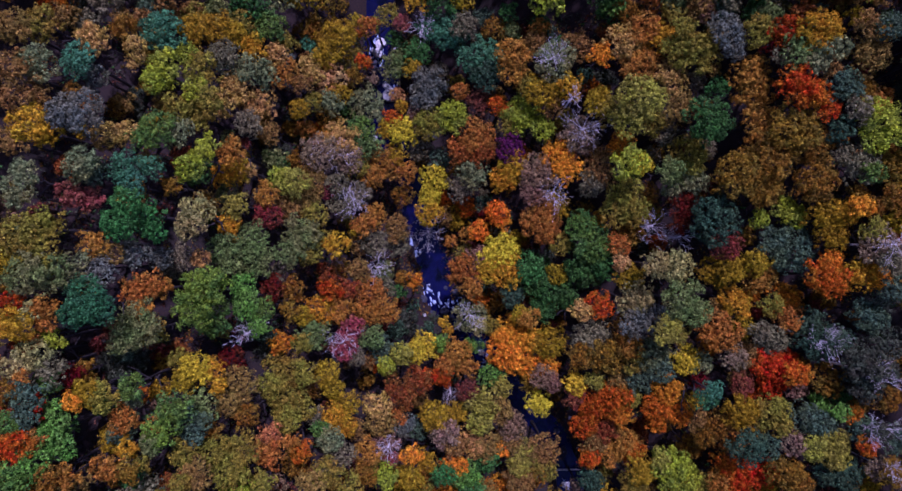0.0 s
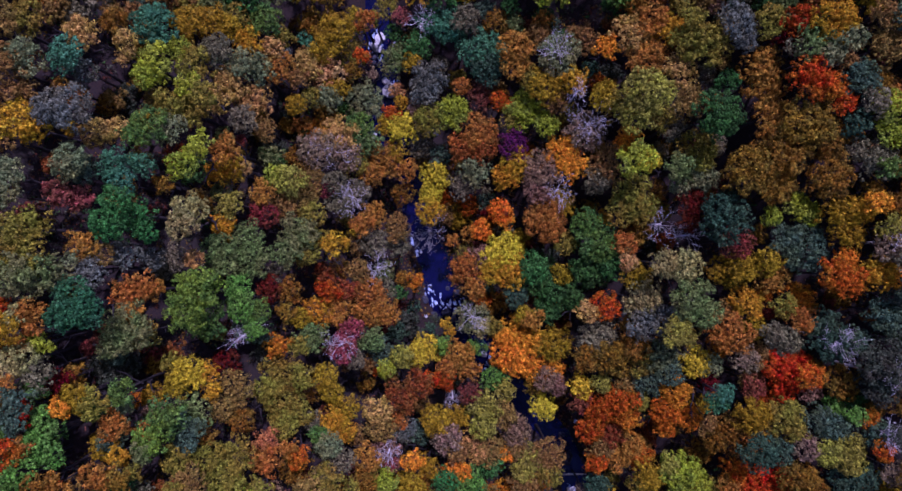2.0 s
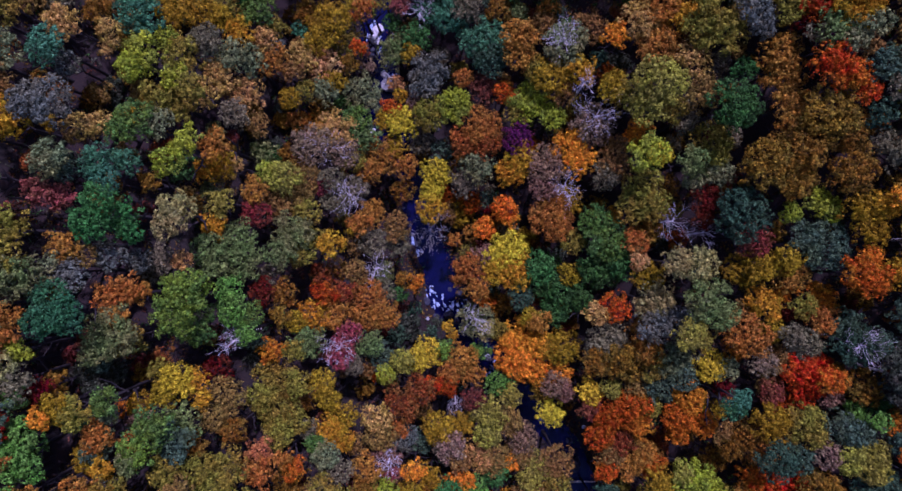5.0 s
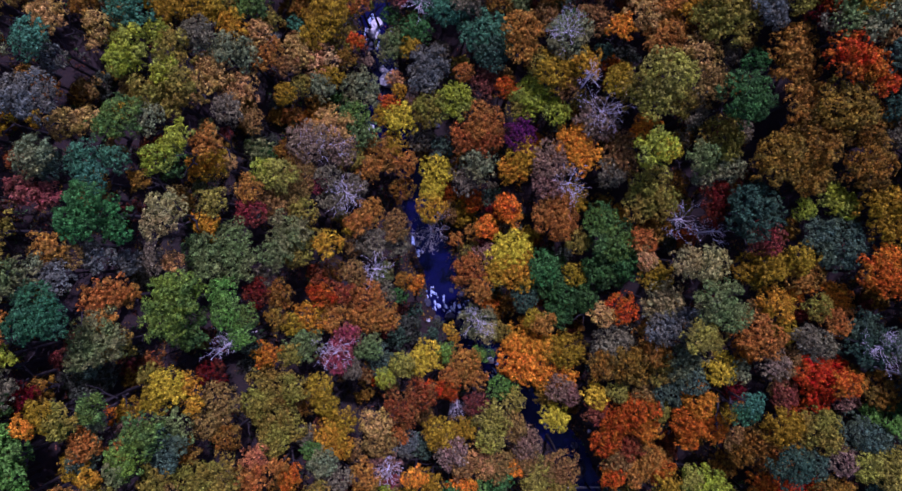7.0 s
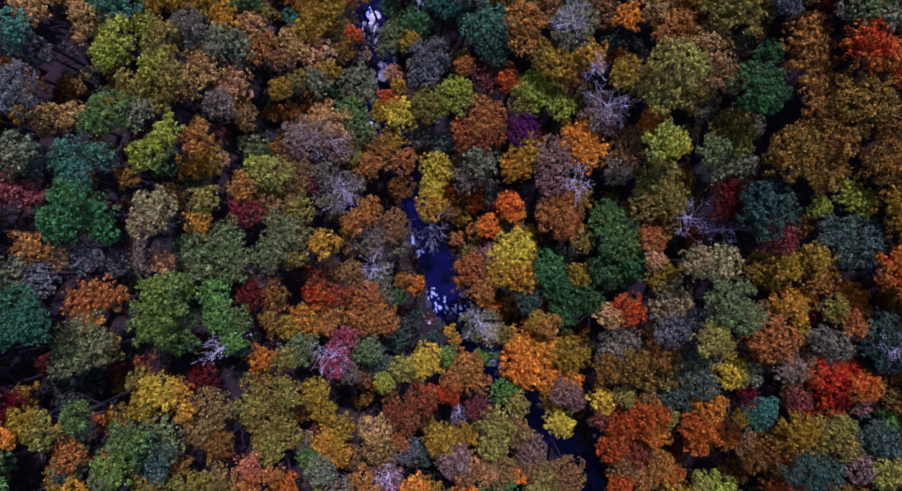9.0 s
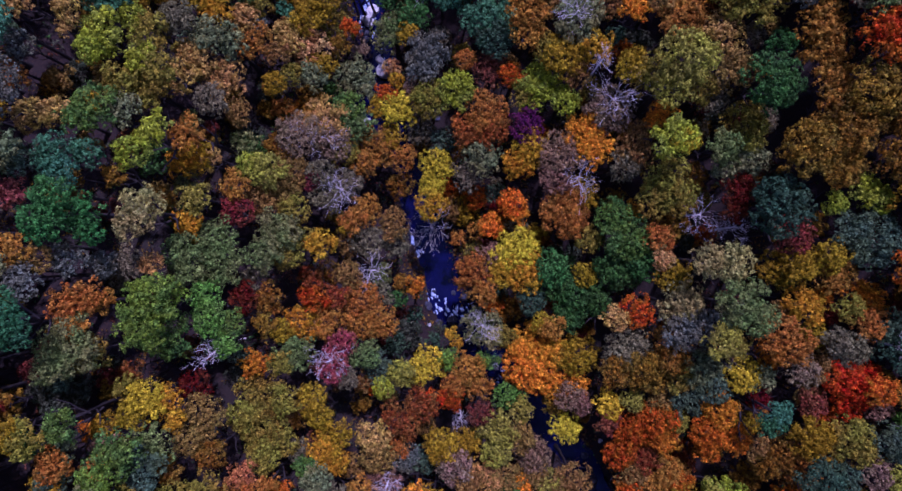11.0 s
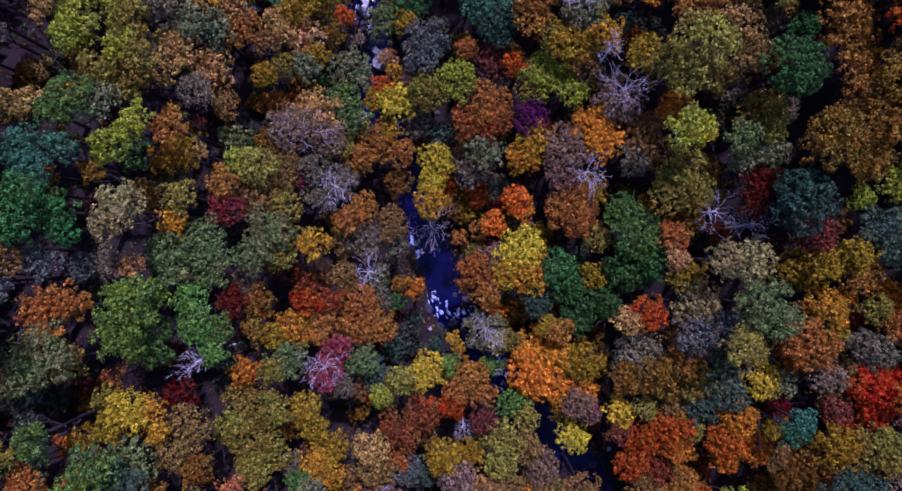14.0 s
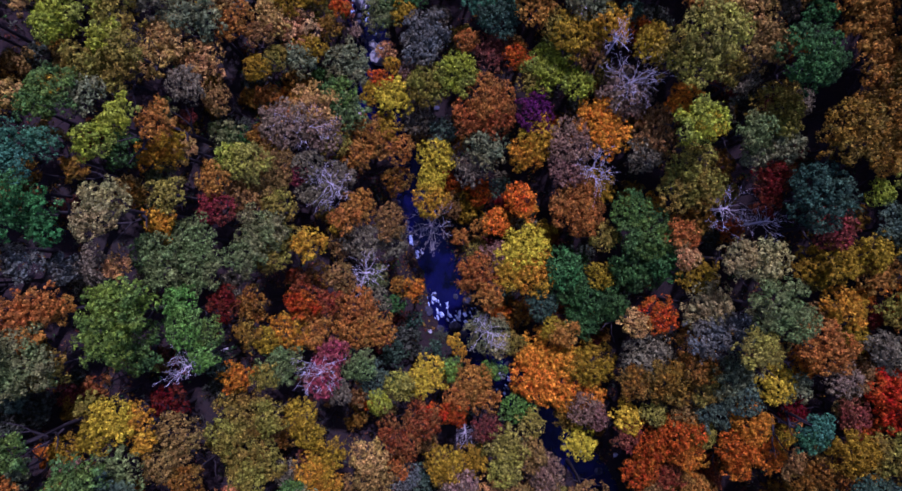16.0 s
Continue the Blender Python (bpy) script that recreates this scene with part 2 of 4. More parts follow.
def build_water():
    """The stream: a rippled sheet along the middle line, a little below the banks, wider in the pools."""
    steps = len(LINE)
    way = np.gradient(LINE, axis=0)
    way /= np.linalg.norm(way, axis=1)[:, None]
    left = np.stack([-way[:, 1], way[:, 0]], 1)
    verts, faces = [], []
    across = np.linspace(-4.2, 4.2, 15)
    for k in range(steps):
        for c in across:
            x, y = LINE[k] + left[k] * c
            z = LINE_Z[k] - 0.95 + 0.10 * noise.noise(Vector((x * 0.7, y * 0.7, 0))) + 0.05 * noise.noise(Vector((x * 2.1, y * 2.1, 4)))
            verts.append((x, y, z))
    w = len(across)
    for k in range(steps - 1):
        for c in range(w - 1):
            faces.append((k * w + c, k * w + c + 1, (k + 1) * w + c + 1, (k + 1) * w + c))
    ob = new("water", mesh_from("water", verts, faces, WATER, True))
    tagged(ob, "dark navy mountain stream winding between wooded banks", "stream", kind="structure")
    return ob


build_ground()
stream = build_water()


# ---- trees ----
def crown_mesh(name, radius, seed, lobes, puffs, leaves, size, flat=0.90, low=-0.25):
    """A crown: lobes over a dome, tufts over each lobe, and leaf sprays over each tuft, centred on its own middle."""
    rng = np.random.RandomState(seed)

    def directions(n, floor):
        z = rng.uniform(floor, 1, n)
        a = rng.uniform(0, 2 * math.pi, n)
        r = np.sqrt(1 - z * z)
        return np.stack([r * np.cos(a), r * np.sin(a), z], 1)

    turn = rng.uniform(0, 6.28)
    k = np.arange(lobes)
    spread = np.sqrt(k / lobes)
    angle = turn + k * 2.39996 + rng.uniform(-0.35, 0.35, lobes)
    reach = radius * 0.80 * spread * rng.uniform(0.80, 1.22, lobes)
    lobe_r = np.minimum(radius * rng.uniform(0.20, 0.36, lobes), rng.uniform(0.62, 1.0, lobes))
    lobe_c = np.stack([reach * np.cos(angle), reach * np.sin(angle), radius * flat * (np.sqrt(np.maximum(0, 1 - (0.92 * spread) ** 2)) - 0.45) + rng.uniform(-0.26, 0.16, lobes) * radius], 1)
    d = directions(lobes * puffs, low)
    owner = np.repeat(np.arange(lobes), puffs)
    out = lobe_c[owner] * (1, 1, 0)
    out /= np.linalg.norm(out, axis=1)[:, None] + 1e-6
    d = d + 0.35 * out
    d /= np.linalg.norm(d, axis=1)[:, None]
    puff_c = lobe_c[owner] + d * (lobe_r[owner] * rng.uniform(0.72, 1.10, len(owner)))[:, None]
    puff_r = rng.uniform(0.18, 0.38, len(owner)) * (0.8 + 0.09 * radius)
    keep = (rng.uniform(size=len(owner)) > 0.06) & (np.hypot(puff_c[:, 0], puff_c[:, 1]) < 1.10 * radius)
    puff_c, puff_r, pd = puff_c[keep], puff_r[keep], d[keep]
    n = len(puff_c) * leaves
    e = directions(n, -0.45)
    towards = np.repeat(pd, leaves, 0)
    e = e + 0.45 * towards
    e /= np.linalg.norm(e, axis=1)[:, None]
    centre = np.repeat(puff_c, leaves, 0) + e * (np.repeat(puff_r, leaves) * rng.uniform(0.55, 1.25, n))[:, None]
    normal = 0.9 * e + 0.2 * towards + rng.normal(0, 0.28, (n, 3))
    normal /= np.linalg.norm(normal, axis=1)[:, None]
    side = np.cross(normal, rng.normal(0, 1, (n, 3)))
    side /= np.linalg.norm(side, axis=1)[:, None]
    up = np.cross(normal, side)
    reach = size * rng.uniform(0.65, 1.45, (n, 3))
    corner = rng.uniform(0, 2 * math.pi, n)[:, None] + np.array((0.0, 2.1, 4.2)) + rng.uniform(-0.5, 0.5, (n, 3))
    verts = centre[:, None] + side[:, None] * (reach * np.cos(corner))[:, :, None] + up[:, None] * (reach * np.sin(corner))[:, :, None]
    return mesh_from(name, verts.reshape(-1, 3), np.arange(3 * n).reshape(-1, 3), LEAVES["olive"])


def limb_tubes(paths, sides=6):
    """Tapered tubes along paths of (point, radius)."""
    verts, faces = [], []
    for path in paths:
        start = len(verts)
        for k, (p, r) in enumerate(path):
            a, b = path[max(0, k - 1)][0], path[min(len(path) - 1, k + 1)][0]
            q = (Vector(b) - Vector(a)).to_track_quat("Z", "Y")
            for s in range(sides):
                v = q @ Vector((r * math.cos(2 * math.pi * s / sides), r * math.sin(2 * math.pi * s / sides), 0))
                verts.append(tuple(Vector(p) + v))
        for k in range(len(path) - 1):
            for s in range(sides):
                i, j = start + k * sides + s, start + k * sides + (s + 1) % sides
                faces.append((i, j, j + sides, i + sides))
        faces.append(tuple(start + (len(path) - 1) * sides + s for s in range(sides)))
    return verts, faces


def trunk_mesh(seed):
    """A trunk one unit high and flared at the foot, in units of the tree's height."""
    rng = random.Random(seed)
    bend = (rng.uniform(-0.02, 0.02), rng.uniform(-0.02, 0.02))
    path = [((bend[0] * math.sin(3 * s), bend[1] * math.sin(2.5 * s), s - 0.03), r) for s, r in ((0, 0.030), (0.05, 0.021), (0.25, 0.017), (0.5, 0.014), (0.75, 0.010), (0.93, 0.004))]
    return mesh_from("trunk", *limb_tubes([path], 8), BARK, True)


def limb_mesh(seed):
    """One limb that carries a piece of the crown, in units of the tree's height, reaching out along x."""
    rng = random.Random(seed)
    out, rise = rng.uniform(0.10, 0.16), rng.uniform(0.14, 0.22)
    path = [((0, 0, 0), 0.009), ((out * 0.45, 0.01, rise * 0.4), 0.007), ((out * 0.8, -0.01, rise * 0.8), 0.004), ((out * 1.2, 0.0, rise * 1.3), 0.001)]
    fork = [((out * 0.45, 0.01, rise * 0.4), 0.005), ((out * 0.7, 0.06, rise * 0.8), 0.003), ((out * 0.8, 0.10, rise * 1.2), 0.001)]
    return mesh_from("limb", *limb_tubes([path, fork], 5), BARK, True)


SIZES = (1.5, 2.2, 2.9, 3.8)
COUNTS = {1.5: (13, 8, 9), 2.2: (20, 10, 9), 2.9: (30, 10, 10), 3.8: (46, 11, 11)}
CROWNS = {r: [crown_mesh("crown", r, 100 * k + int(10 * r), *COUNTS[r], 0.130 + 0.006 * r, flat=0.78 + 0.10 * (k % 3)) for k in range(5)] for r in SIZES}
TRUNKS = [trunk_mesh(k) for k in range(4)]
BOUGHS = [limb_mesh(k) for k in range(4)]
dice = random.Random(11)
PLACED = []
# the kinds by the colour they turn
MAPLES = "orange flame burntorange russetred orangedark orangered red brightred maroon maroonrose maroonbrown redrust rose purple peach".split()
HICKORIES = "yellow brightyellow paleyellow mustard olivelime amber".split()
BEECHES = "lime brightgreen green darkgreen teal tealgreen tealdark darkteal sagegreen olivegreen".split()


def kind_of(hue):
    return "maple_tree" if hue in MAPLES else "hickory_tree" if hue in HICKORIES else "beech_tree" if hue in BEECHES else "oak_tree"


def tree(hue, *lobes):
    """A broadleaf tree on the slope; each lobe of its crown by x, y, the height of its top over the foot, and its radius."""
    x, y = sum(a[0] for a in lobes) / len(lobes), sum(a[1] for a in lobes) / len(lobes)
    z = float(ground(x, y)[0])
    shape = "a spreading crown of" if len(lobes) > 2 else "a double crown of" if len(lobes) > 1 else "a small round crown of" if lobes[0][3] < 2.0 else "a rounded crown of"
    ob = tagged(new(kind_of(hue)), "broadleaf tree with %s %s leaves" % (shape, HUES[hue][2]), "tree", "trees of the ravine forest")
    ob.matrix_world = pose(x, y, z)
    rise = float(hillside(x, y)) - z
    for cx, cy, top, radius in lobes:
        size = min(SIZES, key=lambda r: abs(r - radius))
        grow = radius / size
        crown = part("crown", dice.choice(CROWNS[size]), ob, "", LEAVES[hue])
        tall = grow * dice.uniform(0.95, 1.25)
        crown.location = (cx - x, cy - y, rise + top - 0.72 * size * tall)
        crown.rotation_euler = (0, 0, dice.uniform(0, 6.28))
        crown.scale = (grow * dice.uniform(0.9, 1.1), grow * dice.uniform(0.9, 1.1), tall)
        PLACED.append((cx, cy, radius))
    height = rise + max(a[2] for a in lobes) - 0.6 * max(a[3] for a in lobes)
    stem = part("trunk", dice.choice(TRUNKS), ob)
    stem.scale = (height, height, height)
    first = dice.uniform(0, 6.28)
    for k in range(3):
        limb = part("limb", dice.choice(BOUGHS), ob)
        limb.location = (0, 0, height * (0.5 + 0.08 * k))
        limb.rotation_euler = (0, 0, first + k * 2.2)
        limb.scale = (height, height, height)
    return ob


tree("brown", (-61.8, 30.9, 16.4, 2.9))
tree("olive", (-59.1, 32.0, 16.5, 2.6))
tree("sage", (-58.9, 25.7, 17.1, 3.4))
tree("brown", (-60.9, 24.4, 17.2, 2.8))
tree("tan", (-53.6, 30.8, 17.0, 2.9))
tree("umber", (-51.5, 34.1, 14.0, 2.3))
tree("tan", (-48.4, 30.2, 17.2, 2.0), (-49.3, 28.3, 15.5, 1.3))
tree("teal", (-45.5, 33.8, 18.4, 3.4))
tree("mustard", (-41.3, 34.8, 19.5, 2.9), (-38.5, 36.1, 17.0, 2.7))
tree("teal", (-54.4, 27.0, 17.5, 2.8))
tree("bluegrey", (-54.3, 25.7, 13.1, 2.0))
tree("rust", (-56.9, 23.4, 11.9, 1.3))
tree("lime", (-44.9, 27.6, 18.1, 3.3), (-46.0, 25.6, 18.3, 2.4))
tree("lime", (-42.6, 30.8, 17.2, 2.1))
tree("olive", (-40.5, 28.3, 18.7, 3.3))
tree("lime", (-39.6, 24.1, 21.5, 2.4))
tree("olive", (-42.6, 21.3, 19.2, 3.2), (-40.1, 21.2, 17.9, 2.9))
tree("grey", (-37.3, 31.0, 20.1, 2.7))
tree("bluegrey", (-51.5, 18.7, 22.3, 3.8), (-53.8, 18.0, 22.9, 2.0))
tree("brown", (-60.4, 20.3, 16.5, 2.3))
tree("brown", (-59.1, 21.7, 14.5, 1.9))
tree("amber", (-59.2, 17.0, 16.5, 3.0), (-57.7, 15.9, 14.9, 2.2))
tree("brown", (-61.6, 14.6, 13.7, 2.1))
tree("mustard", (-55.2, 17.1, 12.0, 1.4))
tree("tan", (-51.8, 16.5, 15.9, 2.5), (-49.2, 17.2, 14.9, 2.4))
tree("green", (-44.8, 18.0, 17.8, 3.1), (-46.8, 16.5, 18.2, 2.2))
tree("sage", (-42.5, 17.8, 18.3, 2.4))
tree("olive", (-37.8, 22.7, 22.5, 2.5))
tree("amber", (-33.4, 33.1, 19.0, 2.6))
tree("mustard", (-36.1, 35.4, 17.5, 2.6))
tree("green", (-31.3, 38.0, 17.9, 3.1))
tree("olive", (-36.0, 38.2, 16.1, 2.5))
tree("olive", (-29.5, 35.9, 16.0, 2.3))
tree("tan", (-30.6, 32.9, 18.2, 2.3))
tree("bluegrey", (-29.2, 33.8, 14.4, 1.7))
tree("sage", (-33.9, 29.4, 20.1, 2.6), (-31.5, 29.0, 18.0, 2.4))
tree("tan", (-36.3, 26.7, 16.9, 3.4), (-37.9, 23.7, 17.1, 2.4), (-33.2, 24.5, 13.8, 3.1))
tree("grey", (-33.9, 20.6, 17.6, 2.6))
tree("rust", (-29.3, 30.3, 17.4, 2.8))
tree("tan", (-25.6, 32.1, 14.8, 2.8))
tree("peach", (-23.0, 31.0, 14.2, 3.3))
tree("brown", (-26.3, 28.6, 17.5, 2.1))
tree("mustard", (-20.7, 27.9, 14.9, 2.4))
tree("mustard", (-27.1, 24.3, 15.3, 2.2))
tree("olive", (-24.7, 26.0, 16.0, 1.9))
tree("sage", (-21.8, 26.1, 15.8, 2.4))
tree("umber", (-23.3, 23.3, 10.9, 2.5))
tree("brown", (-31.8, 19.6, 14.0, 2.1))
tree("teal", (-26.3, 37.4, 11.4, 1.8))
tree("mustard", (-20.9, 38.3, 16.3, 3.9), (-22.5, 34.3, 17.0, 2.4))
tree("olive", (-18.9, 35.4, 13.4, 3.4))
tree("mustard", (-17.2, 41.2, 14.0, 2.5))
tree("rust", (-15.6, 40.6, 15.3, 2.2))
tree("umber", (-18.2, 31.6, 13.6, 1.9))
tree("orangered", (-16.5, 34.5, 14.1, 1.5))
tree("rose", (-8.9, 40.9, 15.3, 2.0))
tree("olivegreen", (-10.9, 33.9, 13.4, 2.7), (-9.3, 35.9, 13.3, 2.1))
tree("tealgreen", (-6.3, 36.4, 14.5, 2.7))
tree("teal", (-3.6, 40.5, 14.3, 3.1), (-0.2, 38.8, 16.4, 3.7))
tree("mustard", (-7.4, 33.2, 14.9, 1.7))
tree("bluegrey", (-4.1, 29.6, 18.5, 3.9), (-5.1, 27.5, 17.5, 2.4))
tree("sage", (-16.5, 27.5, 12.7, 3.2))
tree("peach", (-10.4, 29.1, 11.6, 1.5))
tree("roseolive", (-5.8, 25.4, 15.0, 2.9))
tree("orangered", (-11.2, 24.4, 13.5, 1.9))
tree("yellow", (-9.1, 21.4, 16.5, 2.9))
tree("mustard", (-12.2, 21.5, 15.4, 1.8))
tree("olive", (-4.2, 22.5, 18.1, 3.5))
tree("lime", (0.1, 23.8, 18.5, 3.5))
tree("green", (-16.9, 21.1, 16.1, 2.9))
tree("green", (-20.5, 25.2, 9.4, 1.9))
tree("grey", (2.5, 39.2, 17.0, 3.0))
tree("teal", (5.3, 33.9, 16.5, 4.1))
tree("darkteal", (6.3, 30.7, 17.3, 3.0))
tree("rust", (10.9, 33.4, 19.3, 3.1), (11.0, 30.8, 18.0, 2.5))
tree("umber", (8.0, 39.6, 12.5, 2.4))
tree("brown", (15.0, 36.1, 13.9, 2.5))
tree("sage", (18.0, 31.9, 17.6, 3.9))
tree("orange", (25.2, 32.0, 17.9, 2.2))
tree("brown", (22.2, 34.9, 13.8, 3.1))
tree("darkteal", (23.9, 30.1, 11.8, 1.6))
tree("rust", (1.7, 28.4, 15.8, 2.0))
tree("maroonbrown", (5.4, 26.9, 15.0, 2.7))
tree("orangered", (8.8, 25.4, 16.3, 2.0))
tree("lime", (12.7, 24.2, 15.8, 3.9))
tree("olive", (11.2, 22.9, 15.3, 2.9))
tree("mustard", (16.2, 27.1, 18.0, 3.5))
tree("amber", (20.4, 27.3, 18.6, 2.5))
tree("olive", (13.7, 28.7, 17.1, 2.4))
tree("lime", (16.7, 21.2, 16.6, 2.4))
tree("brown", (18.0, 24.6, 16.8, 2.2))
tree("rosegrey", (23.5, 19.7, 15.2, 4.0))
tree("mustard", (25.2, 24.9, 17.3, 2.7))
tree("tan", (29.1, 34.0, 17.3, 3.9))
tree("rust", (32.0, 35.4, 17.1, 3.3))
tree("amber", (34.6, 34.1, 16.0, 2.5))
tree("rust", (31.6, 30.0, 17.4, 3.5))
tree("olive", (36.4, 31.8, 17.7, 2.6), (39.3, 31.2, 19.0, 4.0))
tree("olivelime", (30.4, 23.6, 25.2, 3.9), (29.3, 20.5, 22.6, 3.0))
tree("olive", (28.2, 23.4, 17.7, 3.2))
tree("tan", (36.0, 27.5, 17.5, 3.1))
tree("brown", (37.4, 22.8, 18.5, 3.1))
tree("olive", (33.9, 20.7, 18.1, 2.9))
tree("grey", (36.3, 19.7, 16.1, 2.3))
tree("olive", (36.8, 34.4, 18.8, 2.0))
tree("bluegrey", (42.8, 33.7, 17.9, 2.9), (44.3, 30.8, 17.5, 2.0))
tree("olive", (48.5, 33.7, 15.3, 2.8))
tree("red", (51.9, 32.9, 15.9, 2.9))
tree("maroon", (51.3, 31.0, 14.5, 2.2))
tree("amber", (55.4, 32.3, 17.8, 3.4))
tree("sagegreen", (53.3, 29.5, 17.9, 3.2))
tree("sage", (57.3, 29.4, 18.2, 2.3), (55.4, 27.8, 17.0, 2.1))
tree("grey", (51.6, 29.5, 15.7, 1.8))
tree("brown", (61.5, 32.8, 15.5, 2.0))
tree("brown", (63.3, 28.9, 14.8, 3.2))
tree("darksage", (64.7, 32.2, 15.4, 2.2))
tree("brown", (58.2, 27.4, 15.0, 1.7))
tree("purple", (55.4, 28.7, 11.2, 1.8))
tree("rust", (48.4, 27.6, 15.1, 3.2), (49.1, 24.5, 14.7, 3.5))
tree("orangered", (52.7, 24.4, 19.3, 3.3), (55.8, 23.1, 17.7, 2.7), (58.3, 21.0, 17.2, 2.1))
tree("darksage", (60.1, 24.2, 16.6, 2.9))
tree("grey", (62.1, 20.9, 16.6, 2.5))
tree("darkgreen", (40.9, 19.9, 22.3, 4.2))
tree("darkgreen", (43.4, 25.8, 15.4, 2.0))
tree("rust", (49.8, 20.0, 16.5, 2.8))
tree("umber", (53.6, 18.2, 20.4, 4.1), (50.8, 13.8, 18.4, 4.2))
tree("darkteal", (60.4, 18.0, 16.4, 2.3))
tree("lime", (65.6, 19.9, 15.6, 3.3), (65.4, 16.6, 14.4, 2.5), (68.3, 17.0, 14.7, 2.1))
tree("umber", (45.6, 11.4, 22.1, 4.0), (50.8, 9.4, 18.9, 3.6))
tree("umber", (58.9, 10.7, 15.9, 4.2), (57.6, 15.9, 16.6, 3.4))
tree("umber", (50.2, 16.4, 17.7, 3.0))
tree("olive", (40.4, 15.3, 16.9, 3.8))
tree("sagegreen", (39.0, 12.5, 16.4, 2.8))
tree("sage", (41.5, 11.0, 15.9, 2.8))
tree("grey", (64.7, 12.8, 15.1, 3.3))
tree("green", (65.3, 11.3, 16.6, 1.9))
tree("grey", (62.6, 15.0, 12.8, 2.0))
tree("darkteal", (43.1, 4.1, 23.4, 4.2))
tree("lime", (55.8, 5.9, 14.3, 2.7), (58.2, 4.8, 13.3, 1.9))
tree("lime", (51.8, 4.5, 16.0, 1.9))
tree("mustard", (61.1, 4.8, 16.3, 3.3), (62.5, 1.4, 15.3, 2.7))
tree("amber", (63.8, 5.1, 15.0, 2.8))
tree("orange", (64.4, 6.2, 17.1, 2.0))
tree("darksage", (57.2, -0.5, 16.5, 4.8), (54.9, 0.1, 14.5, 3.0))
tree("maroonrose", (46.6, 0.2, 18.8, 3.0))
tree("maroon", (40.2, 6.8, 17.6, 2.8), (39.7, 4.1, 16.9, 2.4))
tree("rosegrey", (68.3, 0.1, 16.5, 3.2))
tree("olive", (67.4, 2.4, 15.9, 2.4))
tree("grey", (69.3, -2.6, 18.2, 2.4))
tree("umber", (69.9, 12.5, 12.2, 2.8))
tree("umber", (70.1, 7.9, 13.3, 2.4))
tree("russet", (4.9, 19.9, 18.8, 3.7), (2.2, 17.6, 17.3, 3.1), (5.4, 17.5, 18.0, 3.1))
tree("purple", (10.8, 17.7, 17.5, 2.6))
tree("orange", (19.6, 16.3, 16.5, 3.4), (21.0, 14.0, 16.3, 3.0))
tree("rust", (17.0, 15.0, 15.7, 1.8))
tree("amber", (11.5, 14.6, 17.9, 3.0), (9.8, 12.1, 16.9, 2.8))
tree("sage", (4.1, 13.8, 17.8, 3.1))
tree("grey", (1.8, 11.2, 15.4, 2.9))
tree("dustrose", (15.8, 13.2, 18.6, 3.4), (15.0, 10.2, 16.9, 3.0))
tree("mustard", (19.6, 7.7, 14.3, 3.1))
tree("russet", (16.6, 5.5, 17.8, 4.2), (17.2, 3.4, 17.8, 3.7))
tree("flame", (9.0, 6.2, 16.3, 2.8), (10.0, 4.3, 15.1, 1.7))
tree("flame", (5.3, 2.9, 16.7, 2.2))
tree("maroon", (6.9, 5.8, 13.4, 1.6))
tree("orange", (30.5, 18.5, 13.9, 2.2), (29.3, 17.7, 12.9, 1.6))
tree("lime", (29.2, 13.7, 24.3, 3.3))
tree("yellow", (33.3, 14.3, 15.7, 2.2))
tree("brown", (26.8, 14.0, 16.3, 3.4))
tree("grey", (25.4, 11.2, 16.6, 2.9))
tree("olive", (30.2, 9.2, 19.4, 3.1), (29.5, 6.2, 18.0, 3.1), (32.2, 6.2, 19.4, 2.8))
tree("sagegreen", (36.3, 12.6, 20.6, 2.7))
tree("sage", (38.6, 10.1, 16.0, 2.4))
tree("amber", (27.2, 4.1, 14.4, 1.9))
tree("green", (23.6, 4.0, 18.2, 2.7), (26.0, 0.2, 19.3, 4.1))
tree("darkgreen", (25.0, -3.8, 17.9, 4.6), (28.0, -3.5, 18.7, 3.2))
tree("rust", (29.8, 0.2, 19.1, 2.4))
tree("olive", (20.5, 0.2, 17.1, 2.3))
tree("brightyellow", (9.4, -1.5, 18.4, 3.9))
tree("amber", (7.0, -4.8, 18.4, 3.0), (10.5, -4.8, 18.6, 3.2))
tree("rust", (2.3, -4.7, 18.9, 3.4), (3.9, -8.0, 18.8, 2.5))
tree("dustrose", (5.1, -2.3, 16.9, 2.5))
tree("rust", (0.1, 0.7, 12.9, 1.4))
tree("brown", (-6.2, 16.9, 9.2, 1.7))
tree("red", (38.8, 0.7, 9.4, 1.9))
tree("sage", (-58.5, 7.5, 18.3, 2.6), (-58.3, 10.0, 16.8, 2.1))
tree("olive", (-55.5, 2.4, 18.3, 2.9), (-57.4, 1.3, 20.0, 2.7))
tree("sage", (-52.9, 11.6, 17.8, 3.1))
tree("darksage", (-53.1, 10.9, 13.6, 2.1))
tree("rose", (-55.8, 7.4, 12.9, 2.5), (-53.5, 6.9, 11.3, 1.8))
tree("teal", (-47.9, 11.5, 19.6, 2.8), (-45.3, 11.8, 17.0, 2.1), (-47.0, 9.1, 19.1, 2.1))
